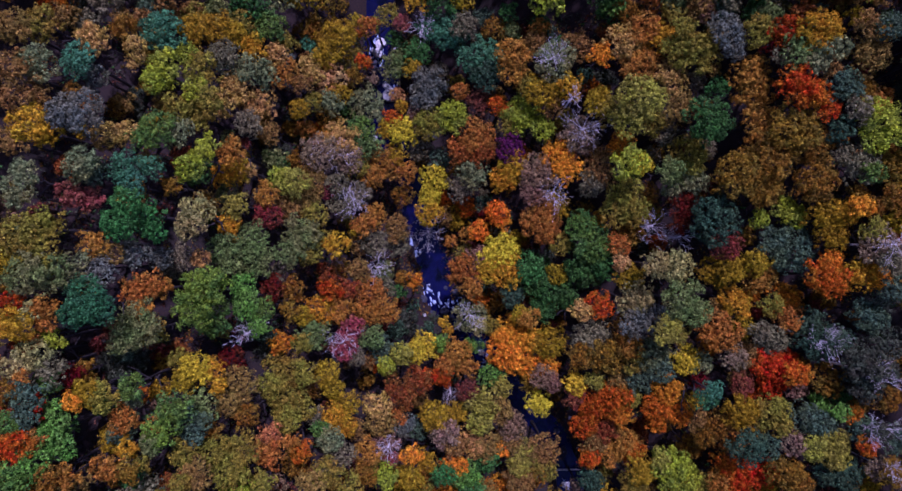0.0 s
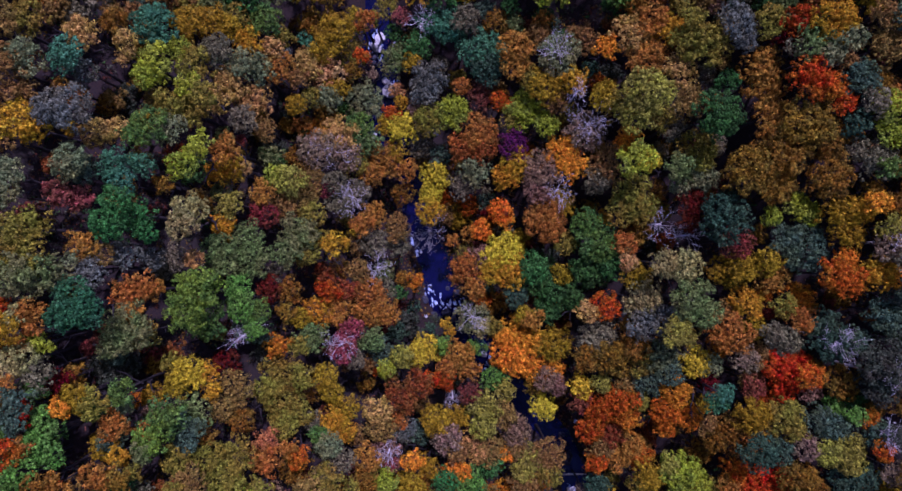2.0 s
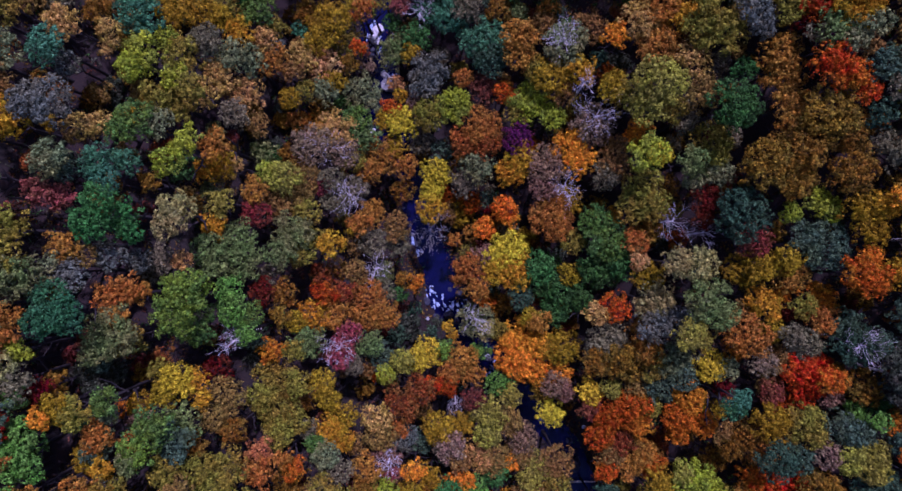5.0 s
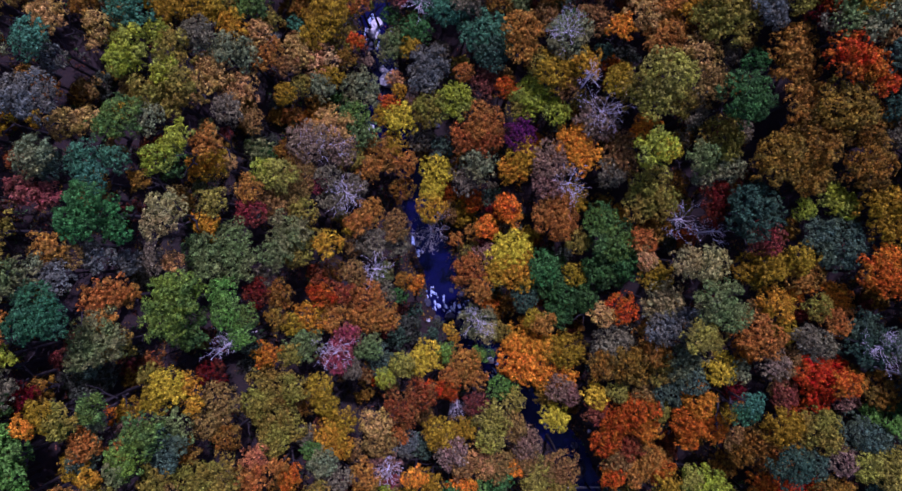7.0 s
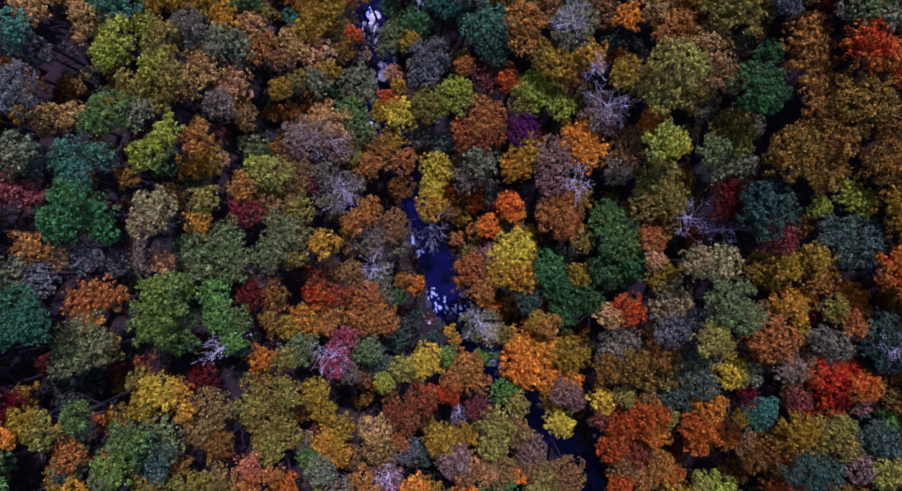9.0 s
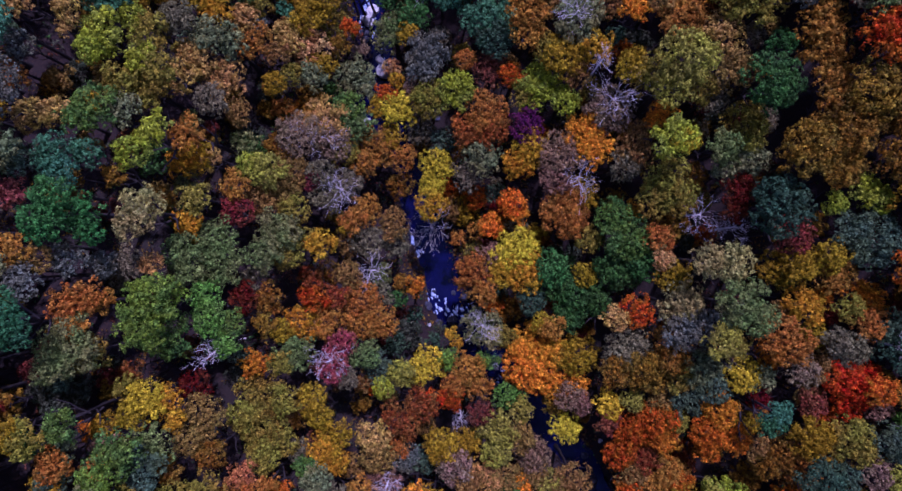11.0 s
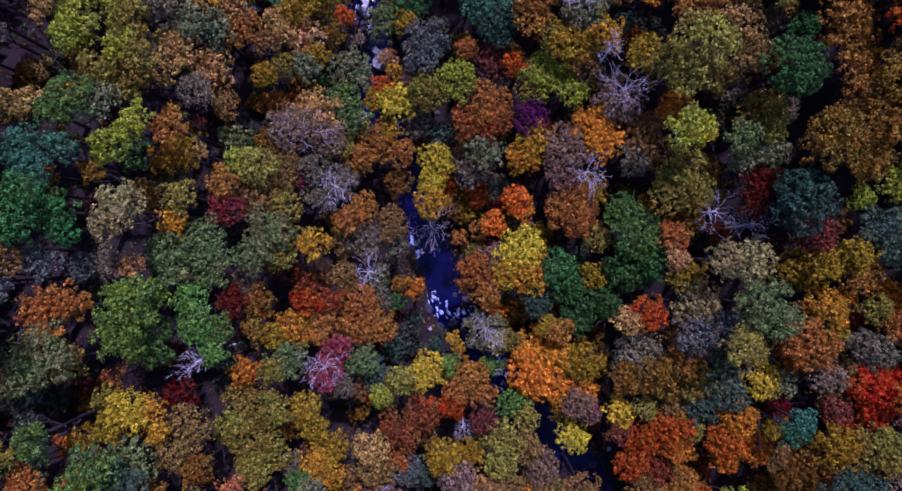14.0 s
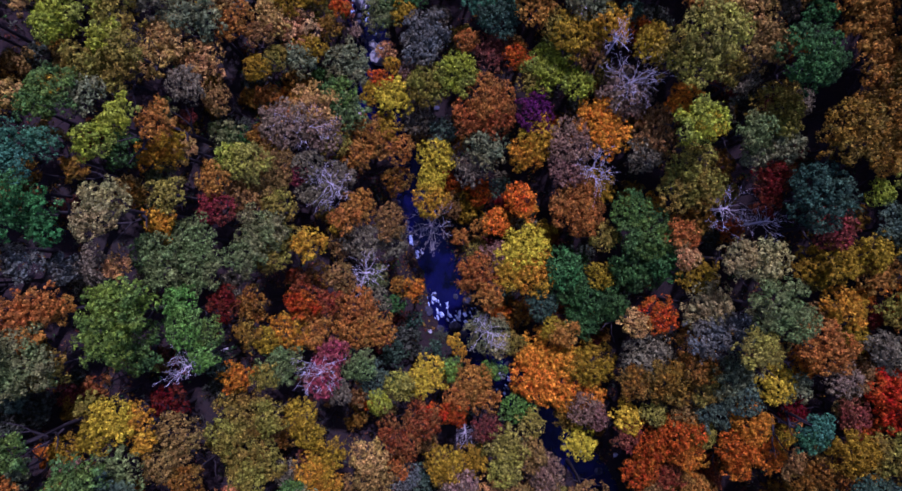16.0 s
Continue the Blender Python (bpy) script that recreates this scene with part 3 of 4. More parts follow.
tree("tealgreen", (-46.1, 6.2, 22.6, 2.7), (-47.3, 3.3, 22.5, 2.7), (-45.0, 4.3, 19.5, 2.6), (-43.5, 2.1, 18.7, 1.7))
tree("pale", (-37.9, 5.2, 23.3, 2.6), (-38.3, 3.0, 24.6, 2.2))
tree("lime", (-38.0, 13.6, 22.8, 2.1), (-39.2, 11.6, 24.5, 2.3), (-37.3, 15.5, 21.5, 1.7))
tree("rust", (-34.6, 14.8, 22.1, 2.4))
tree("amber", (-35.8, 12.6, 14.8, 2.8), (-37.6, 11.6, 15.3, 2.0))
tree("tan", (-34.1, 12.2, 15.9, 1.8))
tree("olivelime", (-35.1, 6.4, 17.4, 2.3))
tree("amber", (-36.4, 3.3, 15.1, 2.5))
tree("umber", (-43.7, 9.2, 15.3, 1.7))
tree("rust", (-50.9, 0.1, 17.1, 2.4))
tree("brown", (-49.6, -1.1, 15.5, 1.8))
tree("bluegrey", (-47.3, -1.2, 15.3, 2.3))
tree("bluegrey", (-45.0, -2.1, 13.2, 2.2))
tree("sagegreen", (-33.9, 1.1, 14.7, 3.2))
tree("sagegreen", (-36.6, -0.3, 15.7, 2.9), (-35.9, -2.7, 15.2, 2.5))
tree("sagegreen", (-32.7, -2.2, 15.9, 3.4))
tree("sage", (-52.8, -2.9, 16.7, 2.4))
tree("bluegrey", (-50.4, -3.6, 16.6, 2.4))
tree("bluegrey", (-54.7, -3.9, 15.4, 1.8))
tree("grey", (-41.8, -1.7, 14.9, 2.1))
tree("tan", (-39.2, -2.1, 16.5, 1.9))
tree("olive", (-55.9, -1.0, 18.6, 3.2))
tree("olivegreen", (-56.4, -3.7, 19.9, 3.0), (-54.4, -3.8, 17.7, 2.8))
tree("mustard", (-59.4, -2.2, 16.2, 2.1))
tree("tealdark", (-50.0, -6.8, 21.5, 2.8), (-46.9, -8.2, 23.4, 2.7), (-49.4, -9.0, 23.5, 2.3))
tree("rust", (-46.1, -6.6, 18.1, 2.4), (-44.6, -5.9, 16.5, 2.3), (-43.7, -6.4, 14.3, 1.6), (-45.5, -9.2, 17.6, 1.8))
tree("olivegreen", (-45.7, -11.5, 17.1, 3.5), (-46.8, -13.5, 18.0, 2.2))
tree("olive", (-44.7, -12.8, 15.0, 2.3))
tree("leafgreen", (-37.0, -6.6, 22.8, 3.5), (-38.9, -9.7, 20.9, 3.4), (-36.4, -6.0, 19.8, 2.5))
tree("green", (-37.2, -11.1, 16.6, 3.2))
tree("brightgreen", (-34.1, -6.4, 15.5, 2.1), (-33.4, -9.2, 16.1, 2.7))
tree("green", (-30.5, -10.2, 16.8, 2.0))
tree("brightgreen", (-31.3, -13.0, 15.9, 2.0))
tree("rust", (-54.6, -8.4, 17.6, 1.9), (-54.7, -10.0, 16.9, 1.8))
tree("pale", (-56.4, -9.1, 17.0, 1.6))
tree("mustard", (-56.3, -10.9, 17.9, 1.9))
tree("amber", (-58.2, -10.1, 16.8, 2.5))
tree("red", (-57.9, -7.5, 16.8, 1.7))
tree("lime", (-54.8, -13.0, 14.6, 1.8))
tree("rust", (-56.4, -12.7, 14.7, 1.2))
tree("pale", (-56.2, -14.6, 14.5, 2.3), (-58.0, -16.0, 15.2, 1.8))
tree("grey", (-54.7, -16.7, 15.3, 2.4))
tree("rust", (-60.3, -15.7, 12.0, 1.1))
tree("maroon", (-36.8, -19.2, 8.6, 2.4))
tree("maroon", (-30.2, -7.2, 14.0, 2.2))
tree("orangedark", (-28.8, -16.5, 13.2, 2.2))
tree("umber", (-27.2, -7.7, 15.0, 2.5))
tree("umber", (-27.5, -11.2, 14.0, 1.8))
tree("redrust", (-42.3, -15.8, 10.6, 1.7))
tree("tan", (-20.3, 19.0, 16.3, 3.7))
tree("rosegrey", (-23.3, 16.5, 18.5, 3.6), (-19.4, 16.0, 14.9, 3.1))
tree("olivelime", (-27.0, 11.0, 18.1, 3.1))
tree("brown", (-25.0, 10.9, 13.9, 3.4), (-26.5, 8.4, 14.3, 3.4), (-28.8, 6.8, 15.5, 2.8))
tree("lime", (-29.8, 11.8, 15.4, 2.0))
tree("rust", (-31.3, 9.0, 15.3, 2.2))
tree("maroonrose", (-31.6, 5.2, 13.3, 2.5))
tree("olivegreen", (-25.6, 2.1, 16.7, 3.5), (-27.2, -1.3, 18.0, 2.8))
tree("olive", (-25.1, -1.2, 16.1, 2.9), (-23.0, 1.2, 14.0, 1.7))
tree("olive", (-23.9, 4.9, 17.5, 2.5))
tree("amber", (-20.1, 0.2, 18.5, 2.5))
tree("sagegreen", (-15.3, 18.8, 16.7, 3.1))
tree("olive", (-18.1, 15.1, 14.8, 2.9))
tree("rust", (-12.9, 15.9, 14.6, 3.6), (-14.5, 13.2, 15.0, 2.7))
tree("rust", (-8.7, 13.9, 15.1, 2.5))
tree("mustard", (-10.3, 17.1, 14.8, 2.3))
tree("grey", (-17.3, 9.1, 16.3, 3.1))
tree("grey", (-19.7, 7.5, 15.7, 2.8))
tree("rust", (-14.1, 5.4, 17.0, 2.6), (-15.8, 3.6, 18.2, 2.4))
tree("brown", (-10.0, 3.0, 18.1, 2.7))
tree("grey", (-14.2, 0.7, 16.1, 3.3))
tree("grey", (-10.2, 0.2, 15.2, 2.7))
tree("brown", (-6.5, 24.3, 14.6, 2.3))
tree("yellow", (-3.2, 12.6, 15.3, 3.1), (-4.3, 9.6, 14.4, 2.3))
tree("amber", (-4.3, 6.2, 17.2, 2.5))
tree("umber", (-9.4, 9.7, 12.4, 2.3))
tree("grey", (-6.0, 19.1, 13.1, 2.6))
tree("grey", (-20.4, 10.9, 17.6, 2.1))
tree("rose", (-22.3, 9.6, 13.9, 1.7))
tree("redrust", (-18.6, -7.9, 17.7, 2.5))
tree("russetred", (-20.9, -7.8, 17.8, 2.3))
tree("rust", (-19.6, -10.9, 17.1, 3.1))
tree("amber", (-22.9, -11.4, 15.5, 2.9))
tree("rust", (-15.0, -8.7, 16.6, 3.7), (-15.0, -12.3, 16.5, 3.0))
tree("rust", (-11.8, -11.8, 18.5, 2.6))
tree("mustard", (-25.2, -12.1, 14.8, 1.9))
tree("rose", (-17.6, -14.5, 17.1, 2.7), (-18.5, -17.6, 17.7, 2.5))
tree("sagegreen", (-23.7, -15.4, 15.2, 2.9))
tree("olive", (-25.5, -16.6, 14.7, 2.0))
tree("sagegreen", (-14.3, -16.3, 17.3, 2.6))
tree("darksage", (-12.7, -19.0, 14.1, 2.7))
tree("grey", (-16.8, -19.8, 16.0, 2.1))
tree("brown", (-16.5, -4.5, 16.6, 2.2))
tree("orangedark", (-6.9, -6.6, 16.5, 1.6))
tree("umber", (-9.1, -6.5, 12.8, 1.8))
tree("grey", (-12.3, -7.9, 14.4, 2.0))
tree("brightyellow", (-4.8, -18.9, 16.5, 2.7))
tree("yellow", (-6.8, -19.7, 17.8, 2.2))
tree("olivelime", (-8.8, -19.8, 18.1, 2.6))
tree("lime", (-11.6, -21.6, 17.7, 1.9))
tree("rust", (0.7, -20.7, 18.0, 3.4), (-1.0, -22.8, 18.0, 2.3), (2.9, -23.2, 16.4, 2.5))
tree("amber", (-1.4, -15.1, 12.2, 1.2), (-0.5, -16.7, 11.7, 1.2))
tree("green", (-1.8, -18.3, 14.8, 1.6))
tree("sage", (3.5, -13.6, 16.7, 3.5))
tree("pale", (5.1, -15.5, 16.8, 2.3))
tree("green", (4.7, -19.8, 14.3, 1.9))
tree("olive", (7.5, -15.7, 15.5, 2.1))
tree("tealgreen", (14.8, -4.2, 18.0, 3.3))
tree("darkgreen", (16.1, -7.0, 16.9, 3.1), (18.7, -9.7, 18.3, 4.0), (21.8, -9.6, 19.2, 2.8), (17.2, -12.5, 17.0, 2.4))
tree("darkteal", (11.8, -9.8, 17.3, 2.5))
tree("mustard", (20.3, -5.3, 16.5, 2.4))
tree("orangered", (26.9, -10.9, 20.8, 3.0))
tree("tan", (23.3, -11.7, 23.5, 2.1))
tree("mustard", (32.1, -5.5, 19.4, 2.9))
tree("pale", (33.4, -9.1, 21.3, 3.3), (31.9, -10.8, 19.4, 2.3))
tree("pale", (34.4, -3.2, 25.0, 2.7), (37.9, -3.7, 24.0, 3.1))
tree("peach", (30.4, -2.9, 19.6, 2.0))
tree("sagegreen", (38.7, -8.8, 26.7, 3.7), (41.0, -11.2, 25.8, 2.7))
tree("sage", (40.4, -11.7, 18.0, 2.7))
tree("bluegrey", (32.9, -13.8, 21.8, 3.0), (35.6, -12.7, 22.1, 3.0))
tree("olivelime", (36.3, -14.2, 27.9, 2.7))
tree("grey", (27.0, -17.6, 19.8, 4.5))
tree("umber", (28.5, -20.4, 23.2, 3.9), (24.2, -20.8, 20.9, 2.8))
tree("orange", (12.5, -17.2, 17.6, 4.0), (10.8, -21.2, 17.6, 4.2), (14.2, -21.8, 17.4, 4.2), (15.7, -18.2, 18.3, 2.9))
tree("mustard", (18.8, -18.6, 19.1, 3.8))
tree("orange", (19.3, -24.0, 17.4, 2.7))
tree("rust", (14.8, -13.7, 20.0, 2.1))
tree("mustard", (13.4, -13.1, 18.5, 1.9))
tree("orange", (9.7, -17.9, 16.9, 2.1))
tree("rust", (32.1, -15.3, 18.6, 2.7))
tree("umber", (32.1, -18.2, 21.2, 2.7))
tree("olive", (33.9, -21.0, 20.6, 3.0))
tree("sage", (37.3, -19.7, 20.0, 3.4))
tree("darksage", (38.3, -22.9, 20.7, 2.5))
tree("mustard", (48.2, -3.8, 17.6, 3.0), (51.7, -2.8, 18.4, 2.5))
tree("rust", (53.2, -5.3, 15.7, 3.2))
tree("mustard", (46.1, -4.4, 16.2, 2.9))
tree("orangered", (60.8, -4.5, 17.5, 3.1), (63.0, -6.0, 17.8, 2.7))
tree("orange", (63.2, -2.7, 14.9, 2.1))
tree("amber", (67.1, -4.5, 16.0, 2.9))
tree("orange", (70.2, -5.5, 14.0, 2.3))
tree("amber", (49.8, -9.9, 17.2, 3.1))
tree("brown", (47.9, -10.6, 15.7, 2.0))
tree("orangedark", (59.2, -9.5, 12.2, 3.6))
tree("rust", (59.2, -12.5, 13.7, 2.9))
tree("olive", (55.7, -10.4, 15.3, 2.2))
tree("maroon", (54.4, -11.7, 13.1, 2.0))
tree("rust", (45.6, -13.7, 21.0, 3.2), (47.7, -15.7, 20.8, 3.1))
tree("orangedark", (47.2, -18.4, 14.8, 2.5))
tree("mustard", (52.2, -14.3, 14.6, 2.5))
tree("grey", (53.6, -14.9, 17.3, 2.2), (56.6, -16.5, 16.2, 3.1))
tree("olive", (38.7, -15.0, 24.9, 2.0))
tree("brightred", (56.3, -20.8, 16.1, 3.1), (60.2, -21.6, 14.5, 3.4), (58.1, -24.1, 14.6, 3.1))
tree("orangered", (60.2, -22.4, 17.3, 2.6))
tree("darkteal", (64.1, -16.3, 14.2, 4.0))
tree("darksage", (66.0, -16.0, 15.8, 2.7))
tree("darksage", (70.0, -11.3, 15.4, 3.5))
tree("darkolive", (70.9, -8.4, 15.0, 2.5))
tree("darkolive", (69.1, -19.2, 16.5, 3.4), (71.3, -20.4, 17.5, 3.1))
tree("darkolive", (73.0, -16.2, 14.8, 3.1))
tree("rosegrey", (50.2, -19.6, 18.0, 2.7))
tree("brown", (53.1, -19.4, 16.2, 2.7))
tree("yellow", (42.7, -20.8, 18.5, 2.7))
tree("sage", (45.3, -21.2, 17.1, 2.5))
tree("darksage", (70.5, -6.7, 17.8, 2.4))
tree("darksage", (62.6, -13.1, 11.8, 2.4))
tree("darksage", (-55.9, -19.9, 16.4, 2.4), (-55.8, -22.3, 16.0, 1.9))
tree("green", (-55.4, -18.5, 13.4, 1.8))
tree("red", (-55.7, -21.5, 15.0, 1.8))
tree("brightgreen", (-54.1, -23.4, 13.9, 2.6), (-54.4, -26.0, 14.6, 2.1), (-53.2, -27.8, 13.4, 2.0))
tree("green", (-55.3, -26.1, 8.3, 2.2))
tree("green", (-58.1, -23.5, 13.9, 1.9))
tree("orangered", (-56.7, -26.2, 15.3, 2.3))
tree("rust", (-55.6, -26.0, 14.5, 1.6))
tree("brightgreen", (-56.2, -29.3, 14.7, 3.1))
tree("green", (-56.3, -30.5, 16.4, 2.3))
tree("umber", (-53.3, -30.8, 15.7, 2.2))
tree("rust", (-51.5, -31.2, 15.4, 1.8))
tree("rust", (-56.3, -17.4, 16.2, 1.4))
tree("mustard", (-51.2, -20.5, 14.5, 2.4))
tree("orange", (-51.6, -21.2, 16.1, 1.6))
tree("maroon", (-53.6, -18.6, 12.5, 1.9))
tree("olive", (-48.6, -21.2, 16.5, 2.2))
tree("umber", (-52.9, -18.2, 10.7, 1.7))
tree("green", (-45.0, -20.0, 18.8, 2.3))
tree("sage", (-46.7, -23.1, 13.4, 1.8))
tree("orangedark", (-46.9, -23.1, 7.5, 1.5))
tree("yellow", (-39.2, -18.9, 15.4, 2.8))
tree("amber", (-37.1, -19.1, 15.6, 2.1), (-36.2, -21.8, 15.6, 1.7))
tree("mustard", (-41.0, -20.6, 13.8, 2.4))
tree("green", (-40.3, -24.1, 18.6, 3.0))
tree("darksage", (-38.8, -26.7, 16.3, 3.2))
tree("sagegreen", (-38.6, -24.5, 15.3, 2.9))
tree("leafgreen", (-42.4, -26.9, 17.0, 2.6))
tree("olivegreen", (-43.3, -28.6, 16.0, 1.9))
tree("olive", (-40.3, -31.1, 14.0, 2.3))
tree("umber", (-37.3, -28.2, 13.2, 1.7))
tree("rust", (-47.2, -25.0, 14.2, 2.1))
tree("mustard", (-50.8, -29.2, 6.5, 2.4))
tree("amber", (-46.6, -29.1, 13.4, 1.7))
tree("rust", (-48.1, -31.0, 15.1, 2.2))
tree("umber", (-45.7, -31.6, 15.8, 2.2))
tree("olive", (-45.1, -31.9, 12.9, 1.6))
tree("brown", (-33.3, -21.9, 15.2, 3.1), (-34.8, -24.8, 16.1, 2.6))
tree("umber", (-32.0, -26.5, 17.1, 2.3))
tree("olive", (-28.5, -21.5, 11.6, 3.9), (-30.1, -23.7, 13.0, 2.8), (-28.8, -26.3, 12.3, 3.5), (-25.7, -27.7, 10.7, 2.5))
tree("olive", (-27.5, -29.4, 12.9, 2.6))
tree("olive", (-24.9, -21.9, 14.7, 2.4))
tree("peachrust", (-29.4, -31.2, 14.6, 2.5))
tree("rust", (-28.8, -33.3, 16.1, 2.5), (-30.4, -32.7, 16.7, 1.7))
tree("orangedark", (-24.6, -33.7, 16.3, 2.0))
tree("rust", (-25.7, -31.7, 17.1, 1.6))
tree("olive", (-35.7, -31.3, 17.9, 2.7), (-32.3, -31.4, 16.2, 2.8), (-33.6, -34.4, 17.6, 3.1))
tree("lime", (-33.5, -37.3, 14.6, 2.6))
tree("olive", (-29.7, -36.9, 16.9, 2.1))
tree("brown", (-38.1, -34.2, 16.1, 2.7))
tree("olive", (-39.6, -34.9, 16.2, 1.9))
tree("mustard", (-21.4, -22.4, 15.3, 2.7), (-20.5, -25.0, 14.7, 2.3), (-18.5, -27.5, 14.6, 2.7))
tree("amber", (-19.9, -29.8, 15.2, 2.7), (-18.1, -31.7, 14.0, 1.9))
tree("green", (-22.2, -31.6, 13.5, 1.9))
tree("sage", (-20.2, -32.6, 17.8, 2.6))
tree("grey", (-19.0, -35.5, 16.7, 2.6))
tree("tan", (-13.1, -28.3, 17.8, 2.7))
tree("brown", (-12.7, -31.5, 17.1, 2.8))
tree("rust", (-9.8, -30.7, 16.3, 2.2))
tree("bluegrey", (-8.8, -33.0, 15.8, 2.6))
tree("redrust", (-9.6, -25.8, 20.9, 2.7), (-6.2, -24.5, 18.0, 2.8), (-8.1, -27.7, 19.8, 2.0))
tree("orangered", (-4.7, -24.6, 17.1, 2.0))
tree("red", (-1.5, -25.0, 16.7, 2.1))
tree("rust", (-14.3, -35.7, 18.0, 2.5))
tree("dustrose", (-11.7, -35.3, 16.2, 2.6))
tree("rose", (-10.8, -38.2, 15.6, 1.9))
tree("orange", (-7.1, -37.6, 18.2, 2.2))
tree("mustard", (-4.7, -39.6, 16.8, 2.4))
tree("lime", (-11.6, -40.4, 17.0, 2.7))
tree("mustard", (-7.0, -41.7, 19.2, 2.5))
tree("olive", (-20.3, -37.7, 19.7, 3.1), (-16.8, -40.4, 17.8, 2.4))
tree("brown", (-22.9, -38.8, 17.6, 2.5))
tree("umber", (-14.9, -39.4, 16.3, 2.7))
tree("tealgreen", (-1.5, -42.3, 18.3, 2.6))
tree("orange", (0.7, -41.1, 17.0, 2.5))
tree("brightgreen", (2.8, -43.6, 17.3, 3.2))
tree("tealgreen", (6.9, -42.1, 16.1, 2.8))
tree("tealgreen", (4.0, -46.1, 16.7, 2.7))
tree("mustard", (-3.1, -31.9, 18.7, 3.1), (0.1, -31.9, 16.9, 2.9))
tree("roseolive", (-1.0, -35.2, 18.4, 3.1))
tree("olivelime", (6.0, -29.4, 21.6, 2.9))
tree("olivelime", (5.6, -33.1, 20.0, 2.9))
tree("brown", (9.6, -32.1, 19.0, 3.2))
tree("dustrose", (11.9, -35.3, 18.5, 3.0))
tree("brown", (11.5, -38.5, 17.1, 2.8))
tree("tan", (4.0, -37.9, 16.2, 3.3))
tree("brown", (6.8, -38.8, 17.6, 2.8))
tree("brown", (0.6, -37.4, 18.9, 2.5))
tree("brightgreen", (8.1, -25.6, 15.9, 2.8))
tree("olivelime", (9.9, -27.6, 17.9, 2.3))
tree("orange", (9.8, -40.0, 16.4, 1.7))
tree("maroonbrown", (3.1, -27.9, 15.8, 2.6))
tree("olivelime", (15.0, -41.5, 17.3, 3.5), (13.2, -43.6, 17.7, 2.6))
tree("brown", (18.2, -39.9, 19.4, 3.2))
tree("olive", (18.3, -44.3, 18.7, 3.0))
tree("brown", (13.8, -46.5, 17.5, 3.5))
tree("yellow", (17.1, -30.9, 18.0, 2.7))
tree("dustrose", (17.8, -25.3, 19.9, 2.7), (19.5, -26.4, 19.8, 1.9))
tree("umber", (16.1, -27.2, 16.5, 2.7))
tree("brightyellow", (23.7, -26.2, 20.2, 2.3))
tree("olivelime", (27.3, -25.4, 20.3, 2.1))
tree("maroonrose", (23.9, -29.1, 20.1, 2.4))
tree("russetred", (27.4, -30.4, 21.6, 3.8), (25.6, -34.2, 20.0, 2.9))
tree("orangedark", (30.7, -28.3, 21.8, 3.3), (32.3, -32.1, 19.9, 2.4))
tree("redrust", (29.6, -34.9, 19.2, 3.4))
tree("rust", (34.0, -38.8, 18.0, 3.9), (31.4, -40.8, 17.0, 3.0))
tree("orangedark", (35.8, -40.6, 17.1, 2.5))
tree("orangered", (27.3, -41.7, 19.1, 2.7))
tree("brown", (28.3, -38.1, 18.9, 2.9))
tree("darkteal", (28.2, -46.9, 17.5, 2.8))
tree("rosegrey", (26.4, -50.6, 12.5, 2.0))
tree("mustard", (36.8, -43.2, 19.8, 3.1))
tree("olive", (36.3, -46.5, 18.7, 3.4))
tree("olive", (34.1, -28.6, 19.5, 1.9))
tree("darksage", (35.3, -24.4, 20.0, 3.5))
tree("brown", (31.5, -25.3, 19.7, 2.6))
tree("burntorange", (39.8, -26.0, 19.8, 3.0))
tree("burntorange", (38.8, -30.1, 20.1, 3.5), (42.6, -31.2, 19.9, 2.8))
tree("burntorange", (38.7, -33.6, 19.1, 2.1))
tree("lime", (42.6, -42.9, 18.7, 4.3), (44.9, -45.1, 18.6, 3.6))
tree("olivelime", (40.5, -41.3, 18.8, 2.4))
tree("teal", (44.9, -25.0, 25.0, 2.3))
tree("tealdark", (44.0, -26.5, 25.2, 2.1))
tree("maroon", (46.2, -25.0, 15.8, 2.1))
tree("umber", (49.1, -33.0, 19.8, 3.2), (47.2, -35.1, 18.0, 2.6))
tree("mustard", (52.1, -29.8, 20.4, 3.6))
tree("umber", (55.8, -32.7, 15.8, 3.2))
tree("olive", (57.5, -30.1, 18.2, 3.6), (59.4, -32.3, 17.4, 2.2))
tree("rust", (52.5, -36.2, 17.2, 2.3))
tree("maroonrose", (52.5, -24.8, 17.0, 2.5))
tree("red", (55.9, -27.9, 14.5, 2.5))
tree("brown", (52.3, -23.6, 14.9, 2.1))
tree("darkteal", (52.6, -35.7, 22.9, 3.5))
tree("darksage", (57.4, -36.3, 18.2, 2.5))
tree("brown", (45.4, -32.4, 18.8, 2.1))
tree("umber", (47.3, -39.6, 12.8, 3.0))
tree("orangered", (51.9, -41.2, 16.4, 3.1), (54.7, -43.6, 17.3, 4.2))
tree("brightred", (57.9, -42.1, 16.7, 3.5))
tree("rust", (50.8, -45.0, 18.2, 2.8))
tree("olive", (49.0, -46.0, 16.6, 2.7))
tree("umber", (60.6, -41.2, 19.2, 3.8), (63.3, -43.7, 18.1, 3.0))
tree("rosegrey", (61.4, -35.4, 17.6, 2.5))
tree("brightgreen", (66.8, -28.5, 11.8, 2.3))
